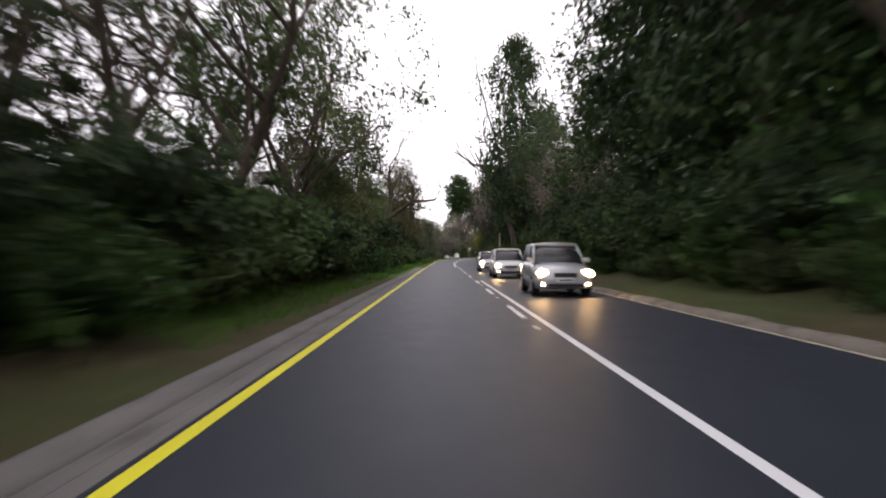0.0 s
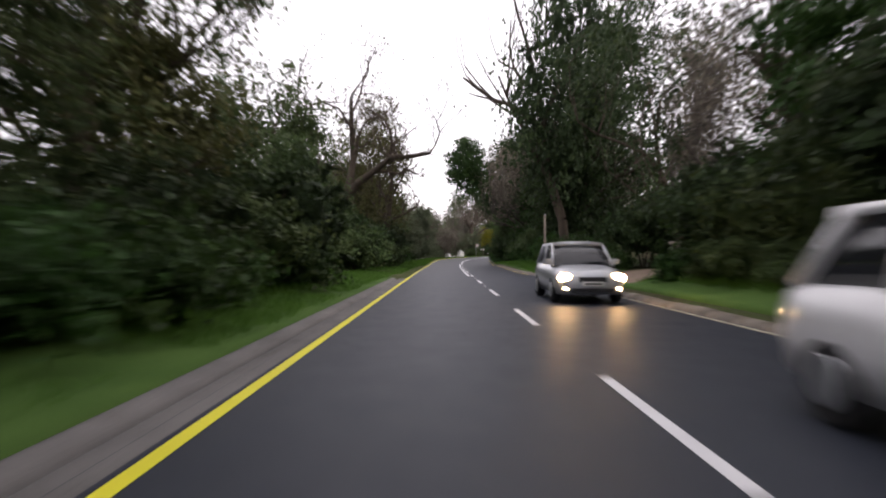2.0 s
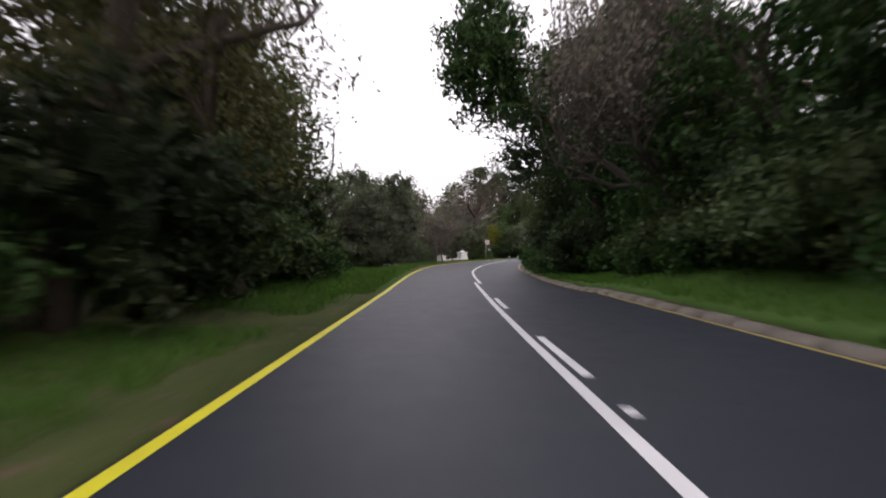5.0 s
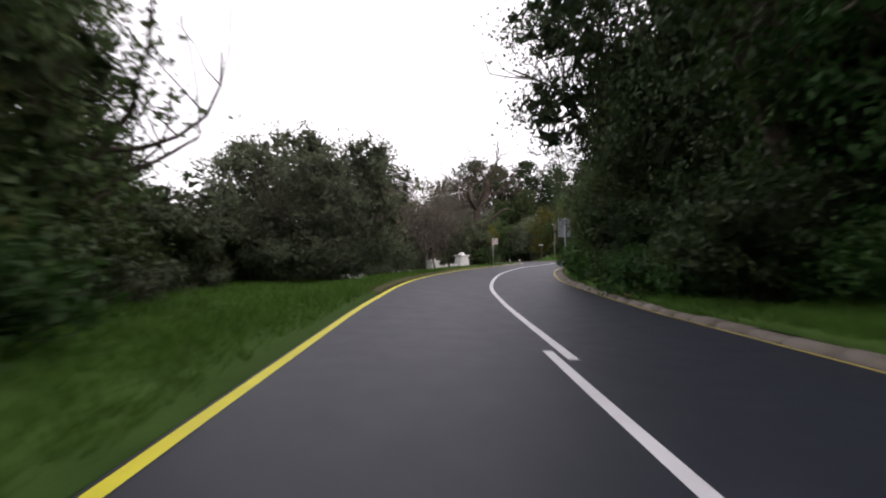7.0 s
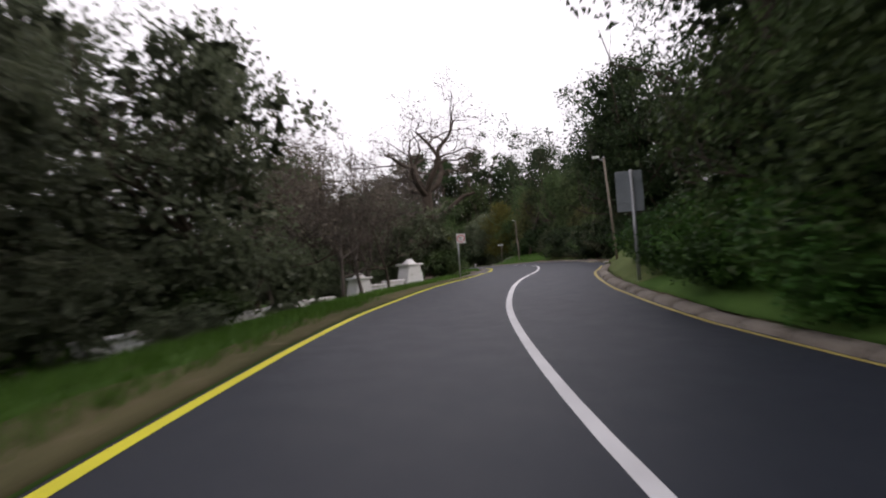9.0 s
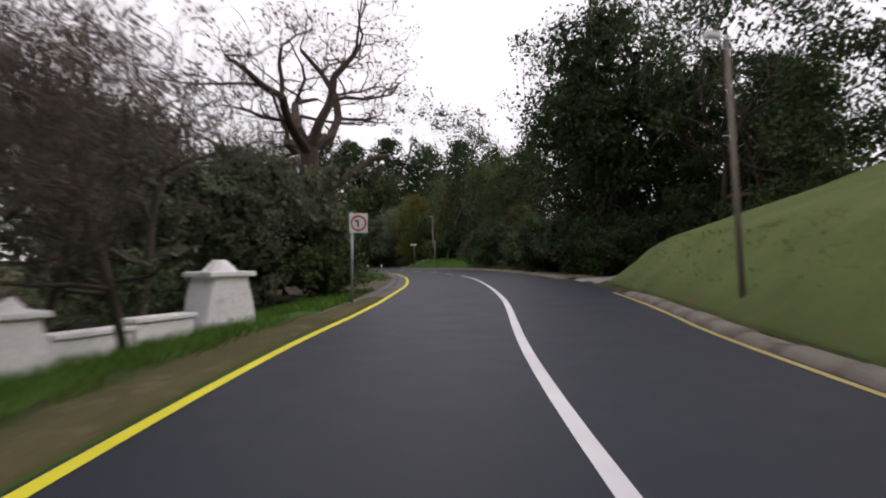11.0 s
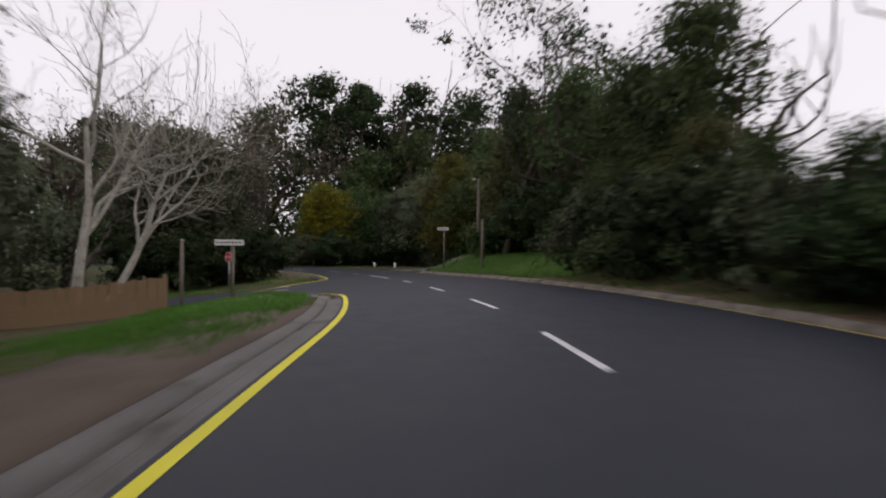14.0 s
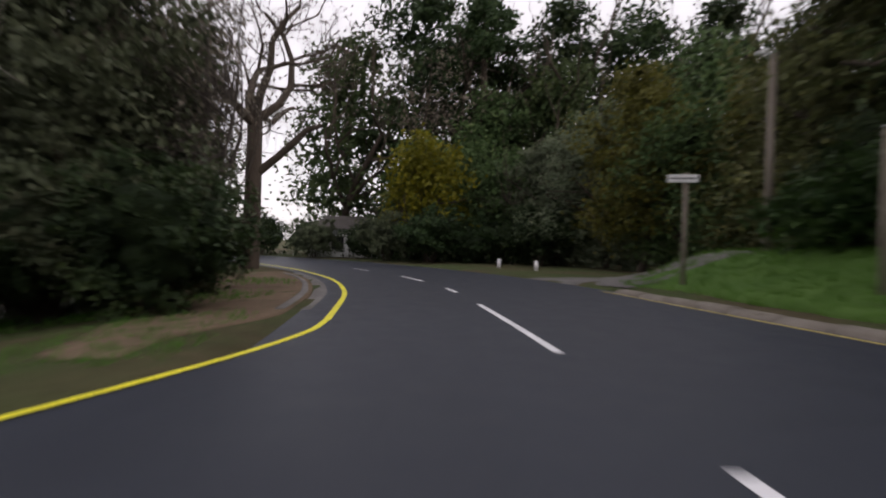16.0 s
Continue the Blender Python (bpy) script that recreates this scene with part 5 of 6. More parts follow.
# grass and weeds: one sheet of blades each
def blades(name, spots, height, width, mat, label, per=4):
    r = np.random.default_rng(len(spots))
    n = len(spots) * per
    base = np.repeat(spots, per, axis=0)
    base[:, :2] += r.normal(0, 0.07, (n, 2))
    h = height * r.uniform(0.45, 1.25, n)[:, None]
    a = r.uniform(0, 2 * math.pi, n)
    side = np.stack([np.cos(a), np.sin(a), np.zeros(n)], 1) * width
    lean = np.stack([r.normal(0, 0.45, n), r.normal(0, 0.45, n), np.ones(n)], 1) * h
    v = np.stack([base - side, base + side, base + lean], 1).reshape(-1, 3)
    f = np.arange(n * 3).reshape(n, 3)
    return tagged(part(name, mesh_of(name, v, f), mat), label, "grass", kind="stuff")


def verge_spots(count, y0, y1, u0, u1, keep=0.0, seed=1):
    r = np.random.default_rng(seed)
    ss = r.uniform(s_of(y0), s_of(y1), count)
    uu = u0 + (u1 - u0) * r.random(count)
    p = on_road(ss, uu)
    k = np.array([noise.noise((a * 0.3, b * 0.3, 3.3)) for a, b in p]) > keep
    k &= ~in_side_street(p[:, 0], p[:, 1])
    p = p[k]
    return np.column_stack([p, land(p[:, 0], p[:, 1]) - 0.02])


blades("grass", np.vstack([verge_spots(2600, -5, 40, -6.6, -4.4, 0.05, 1), verge_spots(5200, 36, 62, -7.6, -4.3, -0.25, 2),
                           verge_spots(2400, 62, 84, -6.2, -3.9, -0.1, 3)]), 0.2, 0.012, GRASS, "rough green grass on the verge")
blades("grass", np.vstack([verge_spots(16000, 83, 116, -12, -3.5, -0.6, 4), verge_spots(3500, 112, 134, -6.0, -3.8, -0.3, 5)]), 0.2, 0.014, GRASS,
       "thick green grass beside the bend")
blades("grass", np.vstack([verge_spots(6000, 61, 92, 3.9, 7.0, -0.5, 6), verge_spots(9000, 90, 118, 3.9, 7.0, -0.6, 7), verge_spots(3000, 26, 50, 5.2, 6.6, -0.2, 8)]),
       0.26, 0.014, GRASS, "long green grass behind the kerb")
blades("grass", verge_spots(10000, 116, 135, 3.9, 15, -0.9, 9), 0.1, 0.018, LAWN, "short mown lawn on the slope")
blades("grass", verge_spots(9000, 158, 190, 5.0, 10.5, -0.6, 10), 0.16, 0.014, GRASS, "green grass on the roadside mound")
blades("grass", np.vstack([verge_spots(3500, 140, 163, -13, -5.0, 0.1, 11), verge_spots(2200, 157, 166, -9, -4.3, -0.5, 12), verge_spots(2600, 176, 196, -12, -4.2, 0.0, 13), verge_spots(2500, 57, 90, -6.8, -4.2, -0.2, 14), verge_spots(2600, 161, 170, -9, -4.3, -0.7, 15), verge_spots(4500, 143, 163, -8.5, -4.4, -0.05, 16)]),
       0.14, 0.013, GRASS, "patchy green grass on the sloping verge")

# ---- things ----
def box(bm, x0, x1, y0, y1, z0, z1, bevel=0.0):
    made = bmesh.ops.create_cube(bm, size=1.0)["verts"]
    bmesh.ops.scale(bm, vec=(x1 - x0, y1 - y0, z1 - z0), verts=made)
    bmesh.ops.translate(bm, vec=((x0 + x1) / 2, (y0 + y1) / 2, (z0 + z1) / 2), verts=made)
    if bevel:
        edges = list({e for v in made for e in v.link_edges})
        bmesh.ops.bevel(bm, geom=edges, offset=bevel, segments=2, affect="EDGES", profile=0.6)
    return bm


def box_part(name, parent, mat, dims, bevel=0.0, label=""):
    return part(name, box(bmesh.new(), *dims, bevel), mat, parent, label)


def rod(name, parent, mat, p0, p1, r0, r1=None, sides=10, label=""):
    v, f = tubes([(p0, p1, max(r0, 0.0501), max(r1 or r0, 0.001))] if r0 > 0.05 else [(p0, p1, r0, r1 or r0)], sides)
    bm = bmesh.new()
    axis_v = Vector(p1) - Vector(p0)
    m = Matrix.Translation((Vector(p0) + Vector(p1)) / 2) @ axis_v.to_track_quat("Z", "Y").to_matrix().to_4x4()
    bmesh.ops.create_cone(bm, cap_ends=True, segments=sides, radius1=r0, radius2=r1 or r0, depth=axis_v.length, matrix=m)
    for f in bm.faces:
        f.smooth = len(f.verts) == 4
    return part(name, bm, mat, parent, label)


def standing_at(name, x, y, turn, label, category, group="", sink=0.0, z=None):
    return tagged(empty(name, pose(x, y, (land_at(x, y) if z is None else z) - sink, 0, 0, turn)), label, category, group)


# white estate wall with pillars, behind the verge of the bend
def pillar(x, y, turn, label, scale=1.0):
    top = standing_at("wall_pillar", x, y, turn, label, "pillar", "pillars of the estate wall", 0.1)
    bm = bmesh.new()
    # battered shaft: wide foot on one flank
    prof = [(0.62, 0.0), (0.56, 0.35), (0.46, 0.75), (0.4, 1.0), (0.4, 1.12)]
    rings = []
    for w, z in prof:
        rings.append([bm.verts.new((sx * w * scale, sy * 0.36 * scale, z * scale)) for sx, sy in ((-1, -1), (1, -1), (1, 1), (-1, 1))])
    for a, b in zip(rings, rings[1:]):
        for k in range(4):
            bm.faces.new((a[k], a[(k + 1) % 4], b[(k + 1) % 4], b[k]))
    bm.faces.new(rings[0][::-1])
    bm.faces.new(rings[-1])
    bmesh.ops.bevel(bm, geom=[e for e in bm.edges if abs(e.verts[0].co.z - e.verts[1].co.z) > 0.05], offset=0.03, segments=2, affect="EDGES")
    part("shaft", bm, WHITEWASH, top)
    box_part("cap", top, WHITEWASH, (-0.5 * scale, 0.5 * scale, -0.44 * scale, 0.44 * scale, 1.12 * scale, 1.22 * scale), 0.025)
    bm = bmesh.new()
    bmesh.ops.create_cone(bm, cap_ends=True, segments=12, radius1=0.34 * scale, radius2=0.12 * scale, depth=0.22 * scale,
                          matrix=Matrix.Translation((0, 0, 1.33 * scale)))
    part("finial", bm, WHITEWASH, top, "weathered conical plaster top")
    return top


def wall_run(points, height, label):
    top = tagged(empty("estate_wall"), label, "wall")
    for k, ((x0, y0), (x1, y1)) in enumerate(zip(points, points[1:])):
        bm = bmesh.new()
        L = math.hypot(x1 - x0, y1 - y0)
        box(bm, 0.02, L - 0.02, -0.14, 0.14, -0.5, height, 0.03)
        m = Matrix.Translation((x0, y0, land_at((x0 + x1) / 2, (y0 + y1) / 2))) @ pose(0, 0, 0, 0, 0, math.degrees(math.atan2(y1 - y0, x1 - x0)))
        bmesh.ops.transform(bm, matrix=m, verts=bm.verts)
        part("wall_panel", bm, WHITEWASH, top)
        bm = bmesh.new()
        box(bm, 0.0, L, -0.19, 0.19, height, height + 0.07, 0.02)
        bmesh.ops.transform(bm, matrix=m, verts=bm.verts)
        part("coping", bm, WHITEWASH, top)
    return top


wall_run([(-3.7, 111.6), (-3.1, 113.4), (-2.6, 115.2), (-2.1, 117.0), (-1.65, 118.9), (-1.1, 120.9), (-0.25, 122.5)], 0.34, "low whitewashed wall under the trees")
wall_run([(1.0, 124.4), (1.75, 125.3), (2.45, 126.2)], 0.4, "low whitewashed wall between two pillars")
pillar(0.75, 123.9, 40, "whitewashed pillar half hidden by branches", 0.78)
pillar(2.88, 126.7, 40, "whitewashed pillar with a flared foot", 0.9)


def round_sign_on_post():
    x, y = 5.6, 130.4
    top = standing_at("traffic_sign", x, y, -16, "small white no-turn sign on a thin steel post", "traffic sign", sink=0.15)
    rod("post", top, GALVANISED, (0, 0, 0), (0, 0, 2.35), 0.035)
    bm = box(bmesh.new(), -0.05, 0.39, -0.065, -0.04, 1.85, 2.32, 0.01)
    plate = part("plate", bm, SIGN_WHITE, top, "square white plate")
    bm = bmesh.new()
    for k in range(24):
        a, b = k * math.tau / 24, (k + 1) * math.tau / 24
        vs = [bm.verts.new((0.17 + r * math.cos(t), -0.07, 2.085 + r * math.sin(t))) for r, t in ((0.15, a), (0.19, a), (0.19, b), (0.15, b))]
        bm.faces.new(vs)
    bmesh.ops.remove_doubles(bm, verts=bm.verts, dist=1e-4)
    part("ring", bm, SIGN_RED, plate, "red ring")
    bm = bmesh.new()
    for x0, x1, z0, z1 in ((0.14, 0.18, 2.0, 2.14), (0.09, 0.18, 2.12, 2.16)):
        box(bm, x0, x1, -0.074, -0.068, z0, z1)
    part("arrow", bm, SIGN_BLACK, plate, "black arrow")


round_sign_on_post()


def direction_board():
    x, y = 7.75, 115.1
    top = standing_at("road_sign", x, y, -14, "grey back of a large road sign on a post", "road sign", sink=0.2)
    h = land_at(x, y) - 0.2
    rod("post", top, GALVANISED, (0.05, 0.04, 0), (0.05, 0.04, 3.36 - h), 0.045)
    box_part("board", top, SIGN_BACK, (-0.33, 0.33, 0.1, 0.125, 2.32 - h, 3.34 - h), 0.008)
    for z in (2.55, 3.08):
        box_part("rail", top, SIGN_BACK, (-0.31, 0.31, 0.085, 0.1, z - h, z + 0.035 - h), 0.004)


direction_board()


def wooden_pole(x, y, height, radius, label, lean=0.0, lamp=False, pale=TIMBER):
    top = standing_at("utility_pole", x, y, 0, label, "pole", sink=0.3)
    tip = (lean * height, 0, height + 0.3)
    rod("pole", top, pale, (0, 0, 0), tip, radius, radius * 0.75, 12)
    rod("cap", top, GALVANISED, (tip[0], 0, tip[2]), (tip[0] + lean * 0.05, 0, tip[2] + 0.05), radius * 0.85, radius * 0.7, 12)
    if lamp:
        rod("bracket", top, GALVANISED, (tip[0], 0, tip[2] - 0.15), (tip[0] - 0.3, -0.1, tip[2]), 0.02)
        box_part("lamp_head", top, SIGN_WHITE, (tip[0] - 0.5, tip[0] - 0.24, -0.18, -0.04, tip[2] - 0.04, tip[2] + 0.06), 0.03, "unlit grey lamp head")
    return top


wooden_pole(6.2, 65.4, 3.5, 0.075, "thin weathered wooden pole in the grass")
wooden_pole(10.95, 123.7, 5.1 - land_at(10.95, 123.7), 0.055, "slim leaning pole with an unlit lamp on the lawn", -0.06, True, TIMBER)
wooden_pole(23.4, 189.4, 5.4, 0.12, "tall weathered wooden pole on the mound", 0.0, True)
wooden_pole(21.9, 182.9, 2.8, 0.09, "short thick weathered post in the grass")


def name_sign(x, y, turn, length, height, label):
    """A street's name board on a post; its writing is bars."""
    top = standing_at("street_name_sign", x, y, turn, label, "street sign", "street name signs", 0.2)
    rod("post", top, TIMBER, (0, 0, 0), (0, 0, height + 0.25), 0.06, 0.055)
    board = box_part("board", top, SIGN_WHITE, (-length * 0.62, length * 0.38, -0.1, -0.065, height, height + 0.2), 0.008)
    for k in range(7):
        x0 = -length * 0.56 + k * length * 0.125
        box_part("letter_bar", board, SIGN_BLACK, (x0, x0 + length * 0.085, -0.104, -0.1, height + 0.075, height + 0.125))
    return top


name_sign(9.4, 170.0, 5, 0.95, 2.05, "white street name board on a timber post")
name_sign(20.7, 188.3, -10, 0.75, 2.85, "pale name board on a square post on the mound")


def stop_sign(x, y, turn):
    top = standing_at("stop_sign", x, y, turn, "small red stop sign on a thin pale post", "traffic sign", sink=0.2)
    rod("post", top, GALVANISED, (0, 0, 0), (0, 0, 2.05), 0.035)
    bm = bmesh.new()
    bmesh.ops.create_cone(bm, cap_ends=True, segments=8, radius1=0.26, radius2=0.26, depth=0.02,
                          matrix=Matrix.Translation((0, -0.05, 1.8)) @ pose(0, 0, 0, 90, 0, 0) @ pose(0, 0, 0, 0, 0, 22.5))
    plate = part("plate", bm, SIGN_RED, top, "red eight-sided plate")
    bm = bmesh.new()
    for k in range(8):
        a, b = (k + 0.5) * math.tau / 8, (k + 1.5) * math.tau / 8
        bm.faces.new([bm.verts.new((r * math.cos(t), -0.063, 1.8 + r * math.sin(t))) for r, t in ((0.235, a), (0.258, a), (0.258, b), (0.235, b))])
    part("rim", bm, SIGN_WHITE, plate, "white rim")
    cu = bpy.data.curves.new("word", "FONT")
    cu.body, cu.size, cu.align_x, cu.extrude = "STOP", 0.17, "CENTER", 0.002
    tmp = bpy.data.objects.new("word", cu)
    me = bpy.data.meshes.new_from_object(tmp)
    bpy.data.objects.remove(tmp)
    me.transform(pose(0, -0.066, 1.725, 90, 0, 0))
    part("word", me, SIGN_WHITE, plate, "white letters")


stop_sign(8.0, 179.2, -40)


def timber_fence():
    top = tagged(empty("timber_fence"), "brown vertical-plank garden fence below the verge", "fence")
    pts = [(0.6, 165.8), (3.8, 166.9), (7.7, 168.3)]
    plank = None
    k = 0
    for (x0, y0), (x1, y1) in zip(pts, pts[1:]):
        L = math.hypot(x1 - x0, y1 - y0)
        turn = math.degrees(math.atan2(y1 - y0, x1 - x0))
        n = int(L / 0.145)
        for j in range(n):
            f = (j + 0.5) / n
            x, y = x0 + (x1 - x0) * f, y0 + (y1 - y0) * f
            if plank is None:
                plank = box_part("plank", top, FENCE_WOOD, (-0.068, 0.068, -0.012, 0.012, -0.15, 1.05), 0.006)
                ob = plank
            else:
                ob = new("plank", plank.data)
                ob.parent = top
            ob.matrix_basis = pose(x, y, land_at(x, y) + 0.03 * math.sin(k * 1.9), 0, 0.6 * math.sin(k * 2.7), turn)
            k += 1
        for f in (0.02, 0.5, 0.98):
            x, y = x0 + (x1 - x0) * f, y0 + (y1 - y0) * f
            post = box_part("fence_post", top, TIMBER, (-0.06, 0.06, 0.02, 0.13, -0.2, 1.15), 0.01)
            post.matrix_basis = pose(x, y, land_at(x, y), 0, 0, turn)


timber_fence()
wooden_pole(7.7, 170.2, 2.3, 0.07, "rough wooden post beside the fence")


def bollard(x, y):
    top = standing_at("bollard", x, y, 0, "short white-painted bollard at the verge", "bollard", "white bollards", 0.1)
    rod("post", top, SIGN_WHITE, (0, 0, 0), (0, 0, 0.55), 0.1, 0.09, 12)
    bm = bmesh.new()
    bmesh.ops.create_uvsphere(bm, u_segments=12, v_segments=6, radius=0.09, matrix=Matrix.Translation((0, 0, 0.55)) @ Matrix.Diagonal((1, 1, 0.5, 1)))
    part("cap", bm, SIGN_WHITE, top)


bollard(17.5, 205.3)
bollard(19.1, 202.6)


def marker_post(x, y):
    top = standing_at("marker_post", x, y, 0, "pale leaning marker stub at the kerb", "marker post", sink=0.1)
    box_part("stub", top, KERB, (-0.07, 0.07, -0.05, 0.05, 0, 0.38), 0.02)
    box_part("band", top, FADED_YELLOW, (-0.073, 0.073, -0.053, 0.053, 0.26, 0.33), 0.01)


marker_post(6.1, 100.2)


def stone_gatepost(x, y):
    top = standing_at("gatepost", x, y, 10, "squat rough stone gatepost in the ivy", "gatepost", sink=0.1)
    box_part("shaft", top, KERB, (-0.27, 0.27, -0.27, 0.27, 0, 1.5), 0.05)
    box_part("cap", top, KERB, (-0.33, 0.33, -0.33, 0.33, 1.5, 1.63), 0.04)


stone_gatepost(11.3, 57.6)


# white villa above the lawn, and a white house beyond the last bend
def house(x, y, z, turn, w, d, h, label, steps=(), windows=3):
    top = tagged(empty("house", pose(x, y, z, 0, 0, turn)), label, "house")
    wall = box_part("wall", top, WHITEWASH, (-w / 2, w / 2, -d / 2, d / 2, -1.5, h), 0.04)
    bm = bmesh.new()
    e = 0.4
    vs = [bm.verts.new(p) for p in ((-w / 2 - e, -d / 2 - e, h), (w / 2 + e, -d / 2 - e, h), (w / 2 + e, d / 2 + e, h), (-w / 2 - e, d / 2 + e, h),
                                    (-w / 2 + d / 3, 0, h + d * 0.28), (w / 2 - d / 3, 0, h + d * 0.28))]
    for f in ((0, 1, 5, 4), (1, 2, 5), (2, 3, 4, 5), (3, 0, 4), (3, 2, 1, 0)):
        bm.faces.new([vs[k] for k in f])
    part("roof", bm, ROOF, top)
    for k in range(windows):
        cx = -w / 2 + (k + 0.5) * w / windows
        win = box_part("window", top, SIGN_WHITE, (cx - 0.55, cx + 0.55, -d / 2 - 0.03, -d / 2 + 0.05, h * 0.35, h * 0.8), 0.01)
        box_part("pane", win, GLASS_DARK, (cx - 0.47, cx + 0.47, -d / 2 - 0.045, -d / 2 - 0.03, h * 0.37, h * 0.78))
    return top


def garden_wall():
    """Stepped white garden wall climbing the lawn."""
    top = tagged(empty("garden_wall"), "stepped white garden wall at the head of the lawn", "wall")
    x, y = 14.6, 123.4
    for k in range(5):
        x1, y1 = x + 1.3, y - 0.9
        g = land_at((x + x1) / 2, (y + y1) / 2)
        bm = box(bmesh.new(), 0, math.hypot(x1 - x, y1 - y), -0.15, 0.15, -0.6, 0.95 + 0.16 * k, 0.03)
        bmesh.ops.transform(bm, matrix=pose(x, y, g, 0, 0, math.degrees(math.atan2(y1 - y, x1 - x))), verts=bm.verts)
        part("wall_panel", bm, WHITEWASH, top)
        x, y = x1, y1


garden_wall()
house(6.4, 222.5, 0.0, 10, 6, 4, 2.6, "white house behind the far trees", windows=4)


# ---- oncoming cars, headlights on ----
def loft(bm, sections):
    """Skins rings of equal length; caps both ends."""
    rings = [[bm.verts.new(p) for p in s] for s in sections]
    n = len(rings[0])
    for a, b in zip(rings, rings[1:]):
        for k in range(n):
            bm.faces.new((a[k], a[(k + 1) % n], b[(k + 1) % n], b[k]))
    bm.faces.new(rings[0][::-1])
    bm.faces.new(rings[-1])
    bmesh.ops.recalc_face_normals(bm, faces=bm.faces)
    for f in bm.faces:
        f.smooth = True
    return bm


def ring_at(y, half, z0, z1, crown=0.04, tuck=0.05):
    """Cross-section of a body shell at y: rounded sides and a crowned top."""
    zm = z0 + (z1 - z0) * 0.55
    return [(-half + tuck, y, z0), (-half * 0.5, y, z0 - 0.01), (half * 0.5, y, z0 - 0.01), (half - tuck, y, z0), (half, y, zm - 0.12), (half, y, zm + 0.05),
            (half - 0.05, y, z1 - 0.05), (half * 0.6, y, z1 + crown * 0.6), (0, y, z1 + crown), (-half * 0.6, y, z1 + crown * 0.6), (-half + 0.05, y, z1 - 0.05),
            (-half, y, zm + 0.05), (-half, y, zm - 0.12)]


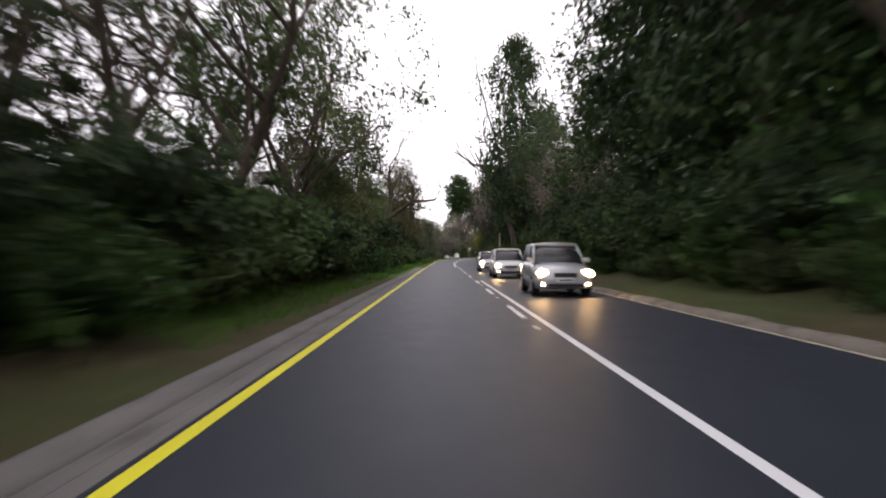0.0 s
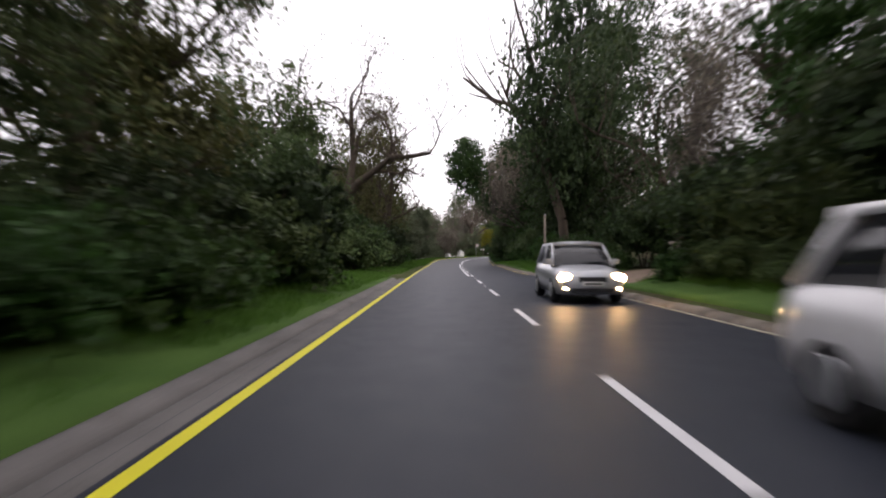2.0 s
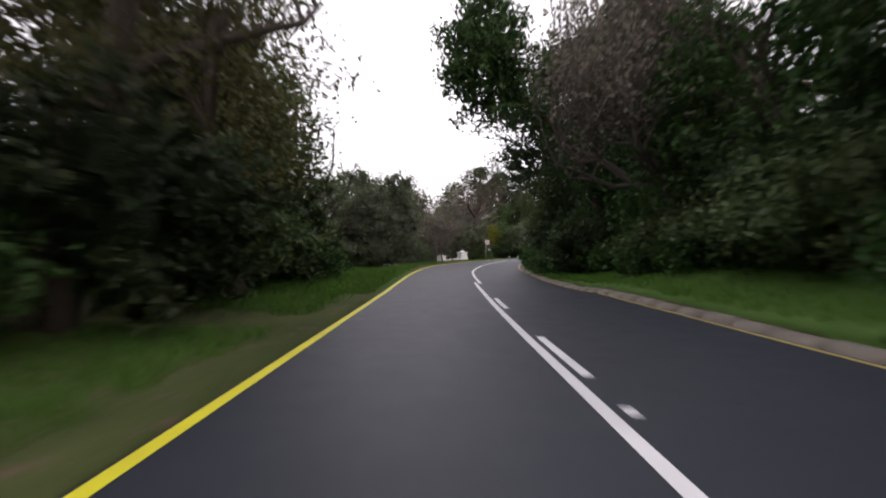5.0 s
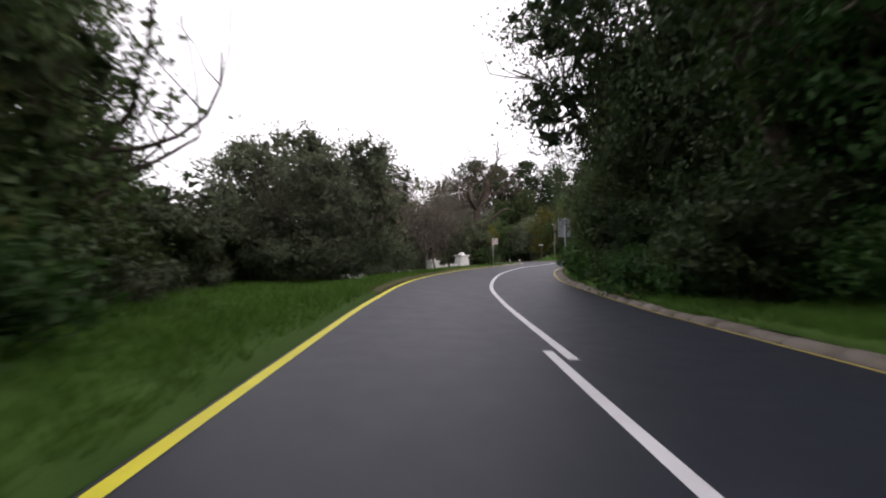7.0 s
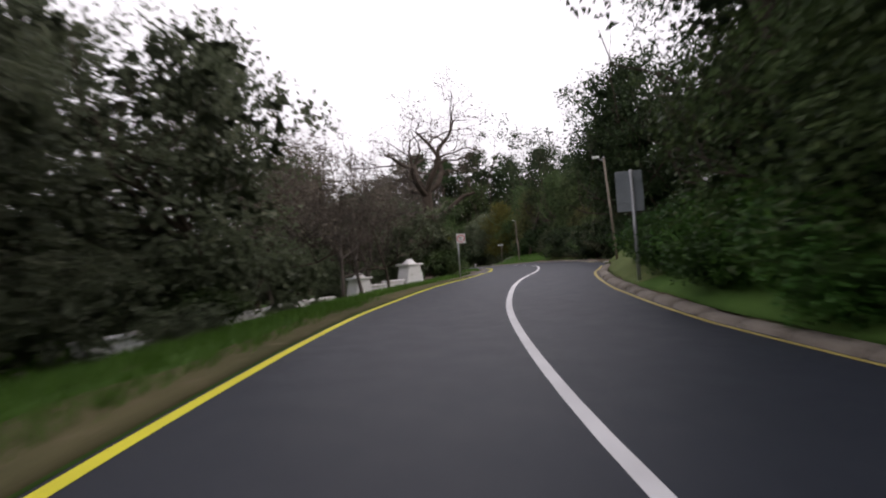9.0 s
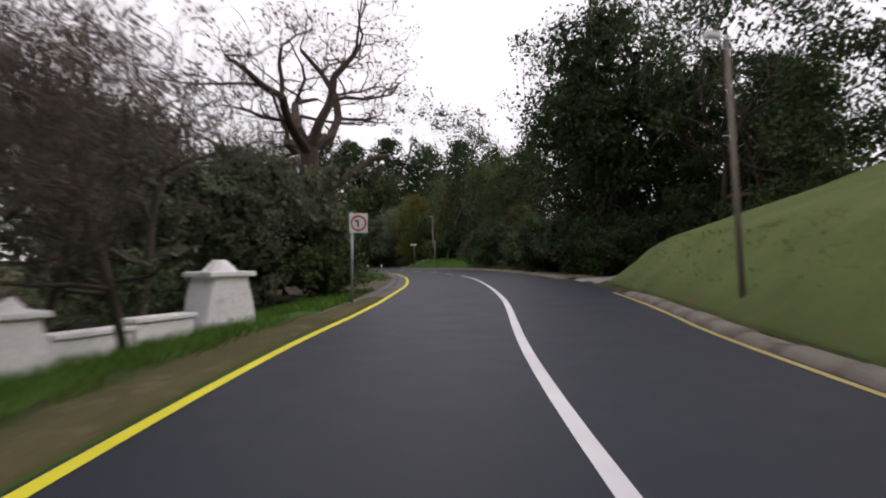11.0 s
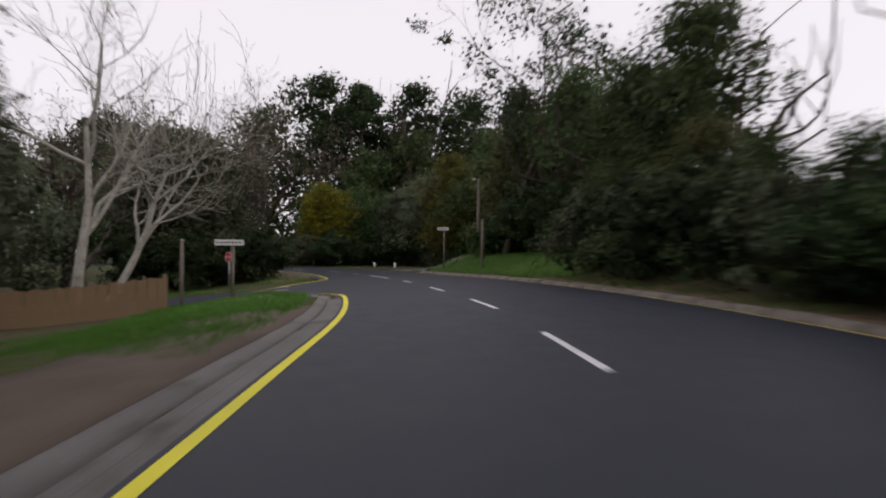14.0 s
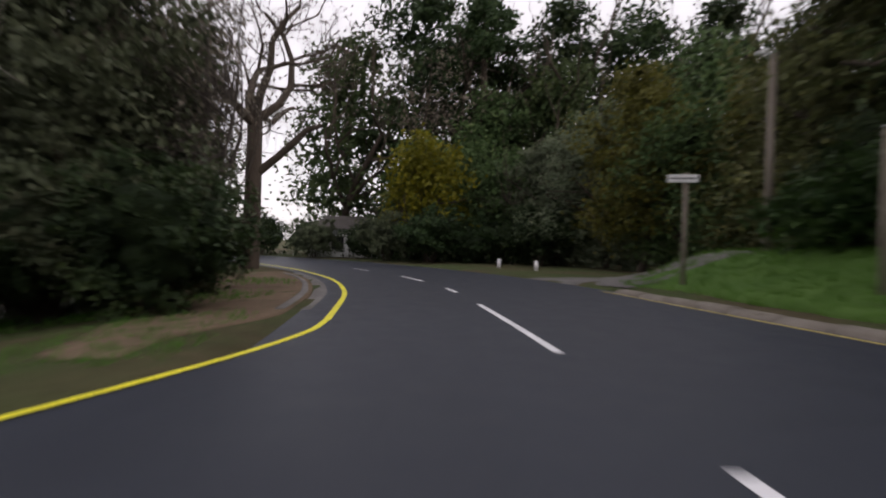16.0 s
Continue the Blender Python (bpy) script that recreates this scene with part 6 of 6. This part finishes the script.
def car(name, x, y, paint, label, length=3.9, width=1.7, height=1.5, tall=1.0, turn=0):
    """A hatchback whose nose points along -y; y is its front bumper."""
    top = tagged(empty(name, pose(x, y, land_at(x, y) + 0.005, 0, 0, turn)), label, "car", "oncoming cars")
    L, W = length, width / 2
    belt, nose = 0.92 * tall, 0.72 * tall
    shell = [(0.0, W * 0.72, 0.3, nose - 0.14), (0.06, W * 0.86, 0.24, nose - 0.04), (0.22, W * 0.95, 0.22, nose + 0.03), (0.6, W, 0.22, nose + 0.12),
             (1.0, W, 0.22, belt - 0.04), (1.5, W, 0.22, belt), (L - 1.0, W, 0.22, belt + 0.05), (L - 0.3, W * 0.98, 0.24, belt + 0.05), (L - 0.06, W * 0.92, 0.3, belt),
             (L, W * 0.84, 0.36, belt - 0.1)]
    bm = loft(bmesh.new(), [ring_at(*s) for s in shell])
    body = part("body", bm, paint, top)
    # cabin: glass with a painted roof and pillars over it
    cab = [(0.98, W * 0.86, belt - 0.04, belt - 0.02), (1.3, W * 0.83, belt - 0.02, height * 0.83), (1.62, W * 0.78, belt, height - 0.06), (2.2, W * 0.77, belt, height - 0.03),
           (L - 0.75, W * 0.76, belt, height - 0.07), (L - 0.28, W * 0.78, belt, height * 0.86), (L - 0.1, W * 0.82, belt, belt + 0.06)]

    def cab_ring(y, half, z0, z1):
        return [(-half - 0.05, y, z0), (half + 0.05, y, z0), (half + 0.02, y, (z0 + z1) / 2), (half - 0.05, y, z1 - 0.03), (half * 0.55, y, z1), (-half * 0.55, y, z1),
                (-half + 0.05, y, z1 - 0.03), (-half - 0.02, y, (z0 + z1) / 2)]
    part("glasshouse", loft(bmesh.new(), [cab_ring(*c) for c in cab]), GLASS_DARK, top, "dark windscreen and side windows")
    roof = [(1.56, W * 0.76), (1.75, W * 0.78), (2.4, W * 0.78), (L - 0.75, W * 0.77), (L - 0.45, W * 0.74)]
    part("roof", loft(bmesh.new(), [[(-h, yy, height - 0.1), (h, yy, height - 0.1), (h - 0.02, yy, height - 0.02), (h * 0.5, yy, height + 0.012), (-h * 0.5, yy, height + 0.012),
                                     (-h + 0.02, yy, height - 0.02)] for yy, h in roof]), paint, top)
    for sx in (-1, 1):
        rod("pillar", top, paint, (sx * (W * 0.9), 0.98, belt - 0.05), (sx * W * 0.765, 1.62, height - 0.06), 0.04, 0.035, 8)
        rod("pillar", top, paint, (sx * (W * 0.89), 2.35, belt - 0.02), (sx * W * 0.77, 2.3, height - 0.05), 0.04, 0.035, 8)
        rod("pillar", top, paint, (sx * (W * 0.86), L - 0.2, belt), (sx * W * 0.75, L - 0.65, height - 0.07), 0.06, 0.05, 8)
        mirror = box_part("mirror", top, paint, (sx * W + sx * 0.02 - 0.09, sx * W + sx * 0.02 + 0.09, 1.08, 1.2, belt + 0.0, belt + 0.13), 0.03)
        # headlight
        bm = bmesh.new()
        bmesh.ops.create_uvsphere(bm, u_segments=16, v_segments=8, radius=0.15,
                                  matrix=Matrix.Translation((sx * W * 0.74, 0.1, nose - 0.1)) @ Matrix.Diagonal((1.15, 0.6, 0.75, 1)))
        part("headlight", bm, HEADLIGHT, top, "lit headlight")
        bm = bmesh.new()
        bmesh.ops.create_uvsphere(bm, u_segments=12, v_segments=6, radius=0.06, matrix=Matrix.Translation((sx * W * 0.72, 0.03, 0.36)) @ Matrix.Diagonal((1.2, 0.6, 0.8, 1)))
        part("fog_light", bm, FOG_LIGHT, top, "lit fog light")
        for wy in (0.78, L - 0.72):
            wx = sx * (W - 0.09)
            bm = bmesh.new()
            bmesh.ops.create_cone(bm, cap_ends=True, segments=24, radius1=0.3, radius2=0.3, depth=0.2, matrix=Matrix.Translation((wx, wy, 0.3)) @ pose(0, 0, 0, 0, 90, 0))
            bmesh.ops.bevel(bm, geom=[e for e in bm.edges if len(e.link_faces) == 2 and any(len(f.verts) > 4 for f in e.link_faces)], offset=0.03, segments=2, affect="EDGES")
            wheel = part("wheel", bm, RUBBER, top)
            bm = bmesh.new()
            bmesh.ops.create_cone(bm, cap_ends=True, segments=20, radius1=0.19, radius2=0.17, depth=0.03,
                                  matrix=Matrix.Translation((wx + sx * 0.1, wy, 0.3)) @ pose(0, 0, 0, 0, sx * 90, 0))
            part("rim", bm, ALLOY, wheel)
    box_part("grille", top, PLASTIC, (-W * 0.38, W * 0.38, -0.015, 0.05, nose - 0.2, nose - 0.08), 0.01)
    box_part("bumper_intake", top, PLASTIC, (-W * 0.6, W * 0.6, -0.025, 0.05, 0.27, 0.37), 0.012)
    plate = box_part("number_plate", top, PLATE, (-0.25, 0.25, -0.035, -0.02, 0.42, 0.52), 0.004)
    box_part("plate_bar", plate, SIGN_BLACK, (-0.2, 0.2, -0.038, -0.035, 0.45, 0.49))
    return top


car("silver_car", 3.4, 16.6, CAR_SILVER, "silver hatchback with headlights on, on the road", 3.6, 1.66, 1.54, 1.04)
car("white_car", 3.4, 30.0, CAR_WHITE, "white hatchback with headlights on, on the road", 3.6, 1.66, 1.52, 1.0)
car("silver_car", 3.4, 42.5, CAR_SILVER, "silver hatchback with head and fog lights on", 3.6, 1.64, 1.46, 0.98)
